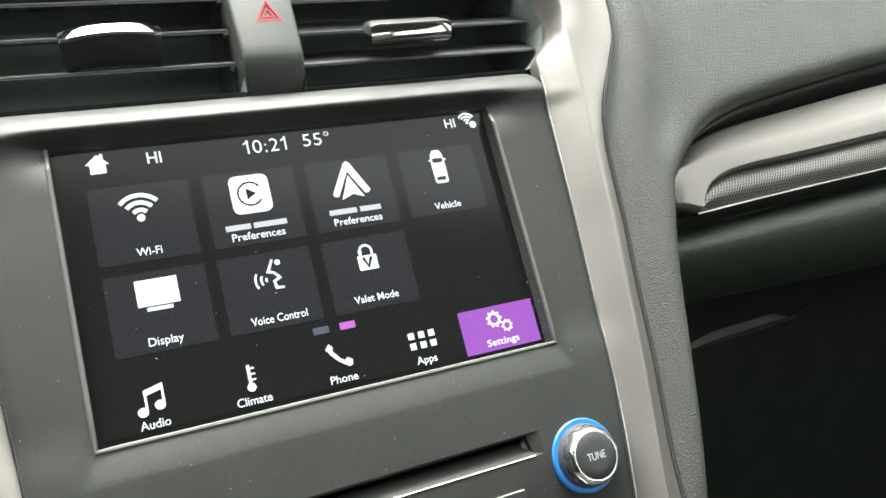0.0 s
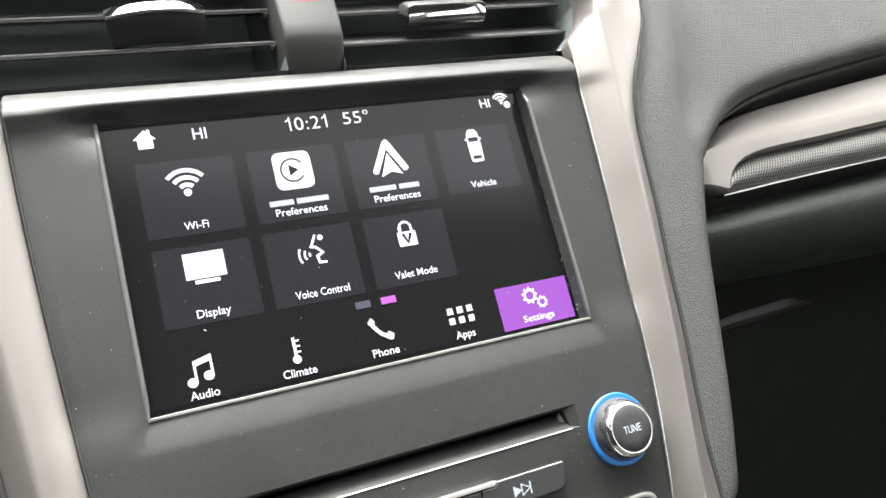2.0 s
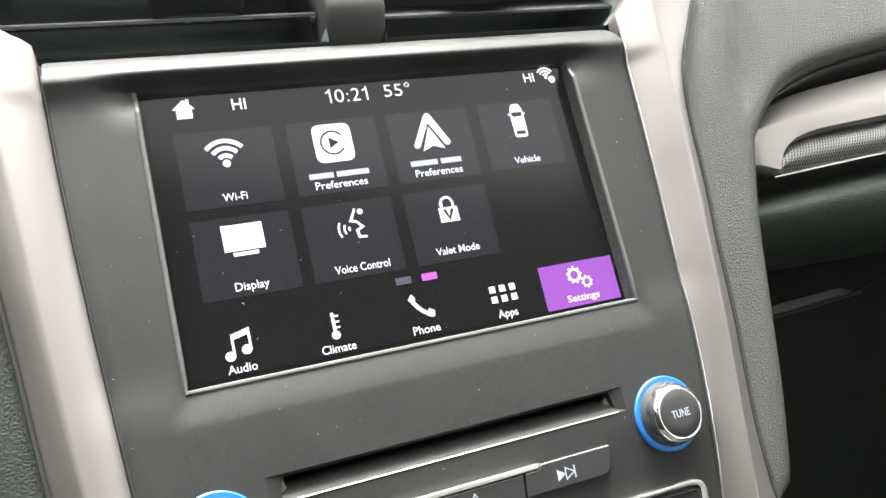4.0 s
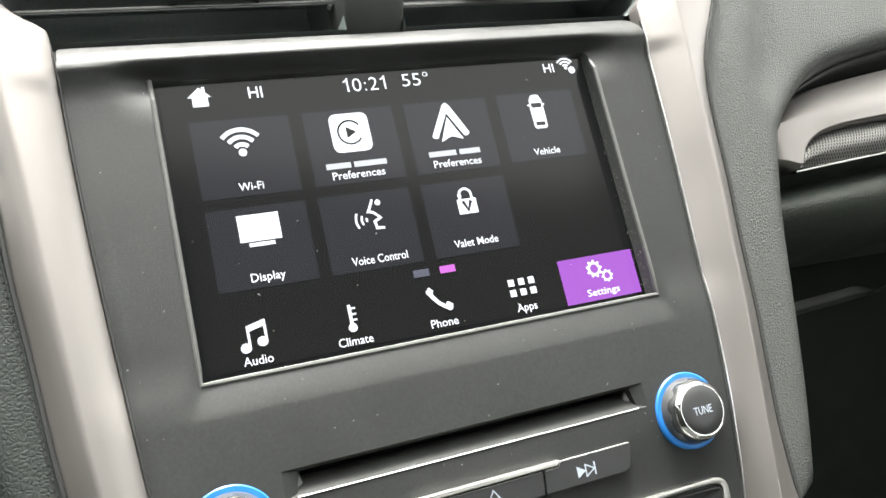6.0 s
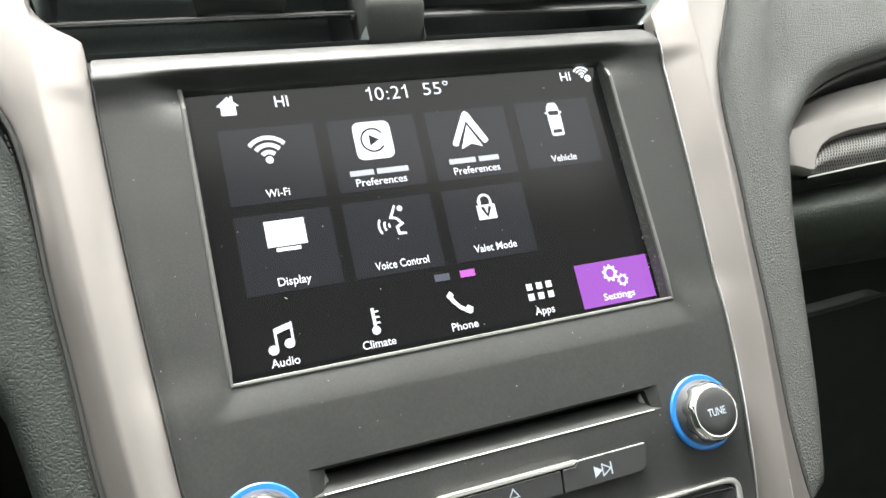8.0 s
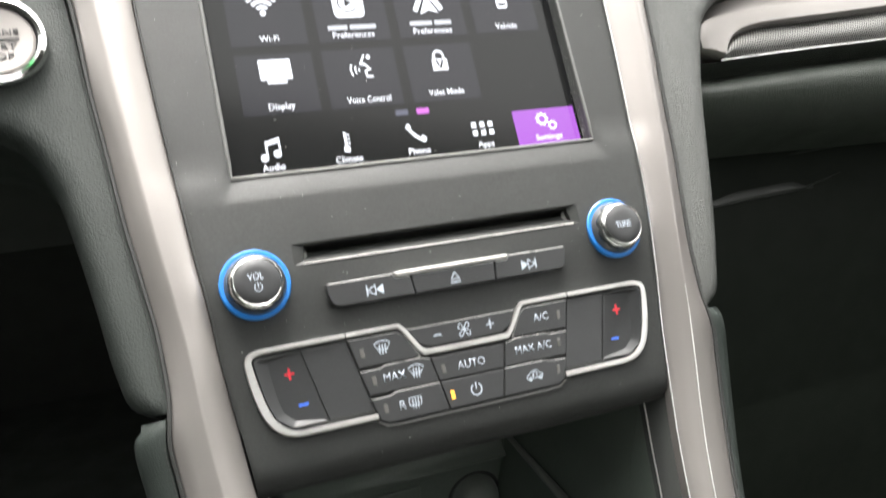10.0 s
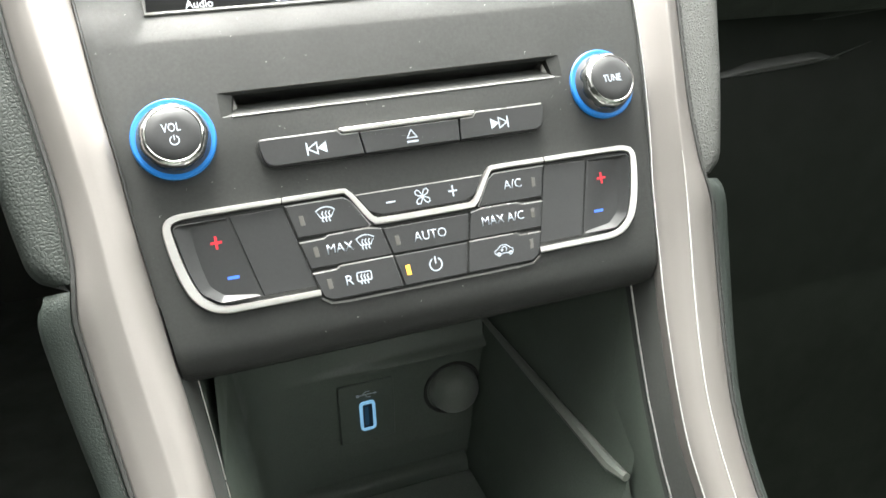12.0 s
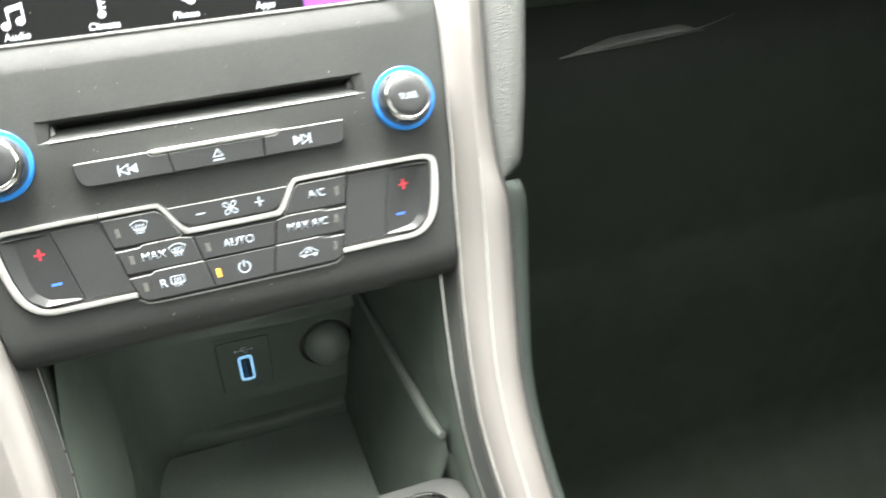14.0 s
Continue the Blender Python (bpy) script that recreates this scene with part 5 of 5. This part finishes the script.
# ---- storage cubby below the stack (level frame, millimetres from the middle of the screen) ----


def lev(p):
    """From the stack's leaning frame to the level one."""
    x, y, z = p
    return (x, y * C32 + z * S32, -y * S32 + z * C32)


# Paler than the walls, to put light on the rim into its colour.
RAILGREY = material("lit_rail_plastic", (0.19, 0.204, 0.186), 0.45, grain=0.1)
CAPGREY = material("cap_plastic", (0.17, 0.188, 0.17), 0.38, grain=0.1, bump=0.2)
cubby = thing("storage_cubby", "black open storage cubby under the climate panel", "storage", (0, -40, -350), base=LEVEL)
# the back is one moulded sheet that turns the corner into the open side; its ledge dies out towards the turn
PROFILE = [(6.0, -140), (4.2, -230), (3.2, -256.2), (0.4, -258.6), (-2.6, -260.4), (-3.2, -261.6), (-1.2, -263.5), (0, -266), (0, -292), (0, -318), (-1.6, -320.5), (-0.8, -323), (-0.8, -352)]
turn = [(71.5, 25, 1), (58, 25, 1), (45, 25, 1), (32, 25, 1), (20, 25, 0.95), (8, 25, 0.85), (-4, 25, 0.7), (-16, 25.2, 0.5), (-28, 25.3, 0.3), (-40, 25, 0.14), (-50, 24, 0.05), (-58, 21.6, 0), (-65, 17.6, 0), (-71, 11.5, 0), (-75.5, 3, 0), (-79, -9, 0), (-82, -28, 0), (-86, -60, 0), (-89, -84, 0), (-91, -100, 0)]
rows = []
for x, y, fade in turn:
    low = max(0, -55 - y) * 1.2
    rows.append([(x + 7 * step(-58, -90, x) * ((-140 - z) / 212) ** 2, y + d * fade, z - low * (352 + z) / 212) for d, z in PROFILE])
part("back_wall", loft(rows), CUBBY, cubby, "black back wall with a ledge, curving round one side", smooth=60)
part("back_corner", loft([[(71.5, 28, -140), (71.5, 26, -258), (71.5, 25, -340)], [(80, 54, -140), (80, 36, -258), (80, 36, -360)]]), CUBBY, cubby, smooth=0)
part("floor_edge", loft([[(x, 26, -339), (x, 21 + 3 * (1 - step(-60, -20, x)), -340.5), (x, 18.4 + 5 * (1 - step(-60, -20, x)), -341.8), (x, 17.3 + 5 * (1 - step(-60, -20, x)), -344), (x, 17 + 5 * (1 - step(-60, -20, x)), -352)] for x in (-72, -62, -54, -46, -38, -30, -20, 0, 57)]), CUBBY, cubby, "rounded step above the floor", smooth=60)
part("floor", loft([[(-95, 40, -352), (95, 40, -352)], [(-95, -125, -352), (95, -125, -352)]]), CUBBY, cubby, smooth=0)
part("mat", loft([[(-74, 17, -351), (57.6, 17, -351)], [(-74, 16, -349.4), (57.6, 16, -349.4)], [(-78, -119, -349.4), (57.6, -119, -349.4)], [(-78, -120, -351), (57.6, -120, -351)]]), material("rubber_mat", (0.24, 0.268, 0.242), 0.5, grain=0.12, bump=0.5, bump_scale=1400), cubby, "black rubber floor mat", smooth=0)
# The unseen roof keeps stray light off the upper back wall.
part("roof", loft([[(x, -54, -191), (x, -20, -203), (x, 34, -220)] for x in (-98, 0, 98)]), CUBBY, cubby, "unseen black roof closing the cubby against light", smooth=40)
# one side has a rimmed wall, the other one curves softly into the back
rail = [(73.5, 30, -247.5), (77, -20, -251.5), (81, -65, -256), (84, -100, -259), (85.5, -112, -257)]
part("side_rail", tube([(x - 1.0, y, z + 0.6) for x, y, z in rail], [1.6, 2.4, 3.1, 3.5, 2.2], 8), RAILGREY, cubby, "rounded rim along the side wall, coloured as if lit")
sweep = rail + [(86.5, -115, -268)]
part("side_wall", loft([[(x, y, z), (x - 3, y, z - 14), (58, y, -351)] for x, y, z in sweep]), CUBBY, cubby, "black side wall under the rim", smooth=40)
ends = sorted((y, x, z) for x, y, z in rail)
rows = []
for k in range(25):
    y = -112 + 142 * k / 24
    x, z = curve(y, ends)
    high = min(z + 100, curve(y, [(-121, -226), (-103, -197), (-88, -173), (-79, -158), (-40, -140), (30, -135)]) - 7)
    rows.append([(x + 1 + (92.5 - x) * q, y + 3 * q, z + (high - z) * q) for q in (0, 0.2, 0.45, 0.7, 1)])
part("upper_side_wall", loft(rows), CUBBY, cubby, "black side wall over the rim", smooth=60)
part("wall_end", loft([[(86, -112.5, -266), (86.5, -112.5, -351)], [(93, -124, -272), (97, -130, -351)]]), CUBBY, cubby, smooth=0)

usb = thing("usb_socket", "black socket plate with a blue-lit usb port", "usb port", (-5, 25, -300), base=LEVEL)
part("plate", prism(rounded([(-22, -311.6), (12, -311.6), (12.4, -269.5), (-21.6, -269.5)], 2.0, 3), 27, 23.4, 0.8), CUBBY, usb, "square black plate")
bm = ribbon(rounded([(-8.6, -302.2), (-0.8, -302.2), (-0.8, -283.2), (-8.6, -283.2)], 2.0, 3), 1.8, 23.6, 22.4, True)
part("lit_frame", bm, material("usb_lamp", (0.3, 0.5, 0.7), 0.4, emit=(0.25, 0.55, 0.85), emit_strength=0.045), usb, "pale blue glowing frame")
part("port", prism([(-8, -301.6), (-1.6, -301.6), (-1.6, -284), (-8, -284)], 23.5, 22.9, 0), material("port_blue", (0.01, 0.03, 0.06), 0.4), usb, "dark port opening", smooth=0)
part("tongue", prism([(-6.6, -299.6), (-4.2, -299.6), (-4.2, -286), (-6.6, -286)], 23, 22.6, 0), material("tongue_blue", (0.03, 0.12, 0.25), 0.4), usb, "blue contact tongue", smooth=0)
bm = ribbon([(-10, -277.6), (0.2, -277.6)], 0.55, 23.6, 23.1)
ribbon([(-7.2, -277.6), (-5.2, -275.6), (-2.8, -275.6)], 0.5, 23.6, 23.08, bm=bm)
ribbon([(-5.8, -277.6), (-4.0, -279.6), (-2.0, -279.6)], 0.5, 23.6, 23.08, bm=bm)
prism(arc(-10, -277.6, 1.0, 0, 360, 12)[:-1], 23.6, 23.06, 0, bm=bm)
prism([(0.2, -276.7), (1.8, -277.6), (0.2, -278.5)], 23.6, 23.06, 0, bm=bm)
part("symbol", bm, MARK, usb, smooth=0)

cap = thing("socket_cap", "round black cap of the power socket", "cap", (50, 25, -292), base=LEVEL)
# A black ring on the wall stands in for the recess and its shadow.
part("rim", lathe(50, -289.0, [(19.0, 25.4), (18.6, 24.6), (17.8, 24.3), (16.6, 24.8), (15.4, 26.5)], 40), VOID, cap, "black ring for the recess and shadow round the cap")
part("dome", lathe(50.4, -288.4, [(15.4, 27), (15.5, 23), (15.1, 20.2), (14.1, 17.4), (12.3, 14.8), (9.6, 12.6), (6.4, 11.1), (3.2, 10.3), (0.3, 10.0)], 48), CAPGREY, cap, "domed black cap", smooth=60)

# black side cheeks between the cubby and the silver trims, with a fine bright joint
for s in (-1, 1):
    cheek = thing("console_cheek", "black gloss side cheek of the console with a fine bright joint", "trim", (s * 92, -120, -250), base=LEVEL, group="console cheeks")
    zz = (-150, -163, -176, -190, -213, -240, -268, -290, -330)
    line = [lev((s * curve(z, [(-150, 98.5), (-176, 96.2), (-193, 94.1), (-222, 91.8), (-256, 90), (-285, 91), (-330, 97)]), 17, z)) for z in zz]
    rows, turned = [], []
    for (x, y, z), zp in zip(line, zz):
        xi, yi = curve(zp, INNER)
        q = Vector(lev((s * (xi + 0.4), yi + 4, zp)))
        turned.append([(x - s * (14 if s < 0 else 1), y + 60, z - 36), (x - s * (7 if s < 0 else 3), y + 30, z - 18), (x - s * 0.4, y + 3, z - 2), (x + s * 0.1, y + 1.3, z - 0.1)])
        rows.append([(x - s * 0.4, y + 3, z - 2), (x, y + 1.2, z), (x + (q.x - x) * 0.5, y + (q.y - y) * 0.5 + 0.5, z + (q.z - z) * 0.5), tuple(q)])
    part("inner_flange", loft(turned), CUBBY, cheek, "matt black flange turned into the cubby", smooth=50)
    part("cheek", loft(rows), DARK, cheek, smooth=50)
    part("joint_line", tube([(x + s * 0.1, y - 0.2, z + 0.5) for x, y, z in line], 0.5 if s > 0 else 0.25, 6), SATIN_CHROME, cheek, "hair-thin bright line")

# ---- console with the rim of the cup holder ----
console = thing("centre_console", "dark console top with a chrome-rimmed cup holder", "console", (0, -250, -330), base=LEVEL)
def plan(loop, z, extra=0.0):
    return [(x, y, z) for x, y in inset(loop, extra)]
outer = rounded([(-104, -420), (104, -420), (103, -150), (92, -112), (-92, -112), (-103, -150)], [1, 1, 12, 22, 22, 12], 5)
hole_ = rounded([(-84, -400), (84, -400), (86, -150), (80, -121), (-80, -121), (-86, -150)], [14, 14, 14, 20, 20, 14], 5)
rows = [plan(outer, -352), plan(outer, -289), plan(outer, -287, 1.5), [(x, y, -286.6) for x, y in hole_]]
part("surround", loft(rows, True), material("console_grey", (0.09, 0.092, 0.09), 0.42, grain=0.1), console, "dark grey rounded surround", smooth=50)
rows = [[(x, y, -286.6) for x, y in inset(hole_, -0.2)], [(x, y, -284.6) for x, y in inset(hole_, 0.6)], [(x, y, -284.4) for x, y in inset(hole_, 1.6)], [(x, y, -285.8) for x, y in inset(hole_, 2.8)], [(x, y, -290) for x, y in inset(hole_, 3.2)]]
part("chrome_rim", loft(rows, True), material("dark_chrome", (0.2, 0.2, 0.2), 0.2, 1.0, grain=0.05), console, "thin chrome rim", smooth=50)
rows = [[(x, y, z) for x, y in inset(hole_, d)] for d, z in ((3.0, -288), (5.0, -296), (6.0, -350))]
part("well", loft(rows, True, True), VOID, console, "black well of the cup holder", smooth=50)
# ---- dust and lint on the face and the screen ----
def flecks(n, spots, long_share=0.15):
    bm = bmesh.new()
    rnd = random.Random(7)
    for _ in range(n):
        x, y, z = spots(rnd)
        a, r = rnd.uniform(0, 6.28), rnd.uniform(0.06, 0.19)
        w = r * (rnd.uniform(3, 6) if rnd.random() < long_share else rnd.uniform(0.8, 1.6))
        p = [(math.cos(a) * w, math.sin(a) * w), (-math.sin(a) * r, math.cos(a) * r), (-math.cos(a) * w, -math.sin(a) * w), (math.sin(a) * r, -math.cos(a) * r)]
        base = [bm.verts.new((x + u, y, z + v)) for u, v in p]
        tip = bm.verts.new((x, y - r * 0.8, z))
        for k in range(4):
            bm.faces.new((base[k], base[(k + 1) % 4], tip))
    return bm


def on_face(rnd):
    while True:
        z = rnd.uniform(-182, 50)
        x = rnd.uniform(-1, 1) * (curve(z, EDGE) - 2)
        if not (abs(x) < 91 and z > -57) and not (abs(x) < 71 and -98 < z < -87) and not (abs(x) < 97 and -172 < z < -127) and not (abs(x) < 60 and -119 < z < -105):
            return x, face_y(x, z) - 0.02, z


def on_screen(rnd):
    return rnd.uniform(-88, 88), -0.02, rnd.uniform(-53, 50)


def on_edge(rnd):
    z = rnd.uniform(-54, 48)
    return 88.9 - rnd.random() ** 2 * 2.2, rnd.uniform(-4.5, 0.0), z


tagged(part("dust", flecks(95, on_face), DUST, fascia, "pale dust flecks"), kind="stuff")
tagged(part("dust", flecks(30, on_screen), DUST, screen, "pale dust flecks"), kind="stuff")
tagged(part("edge_dust", flecks(320, on_edge, 0.04), DUST, fascia, "pale dust in the edge of the screen recess"), kind="stuff")
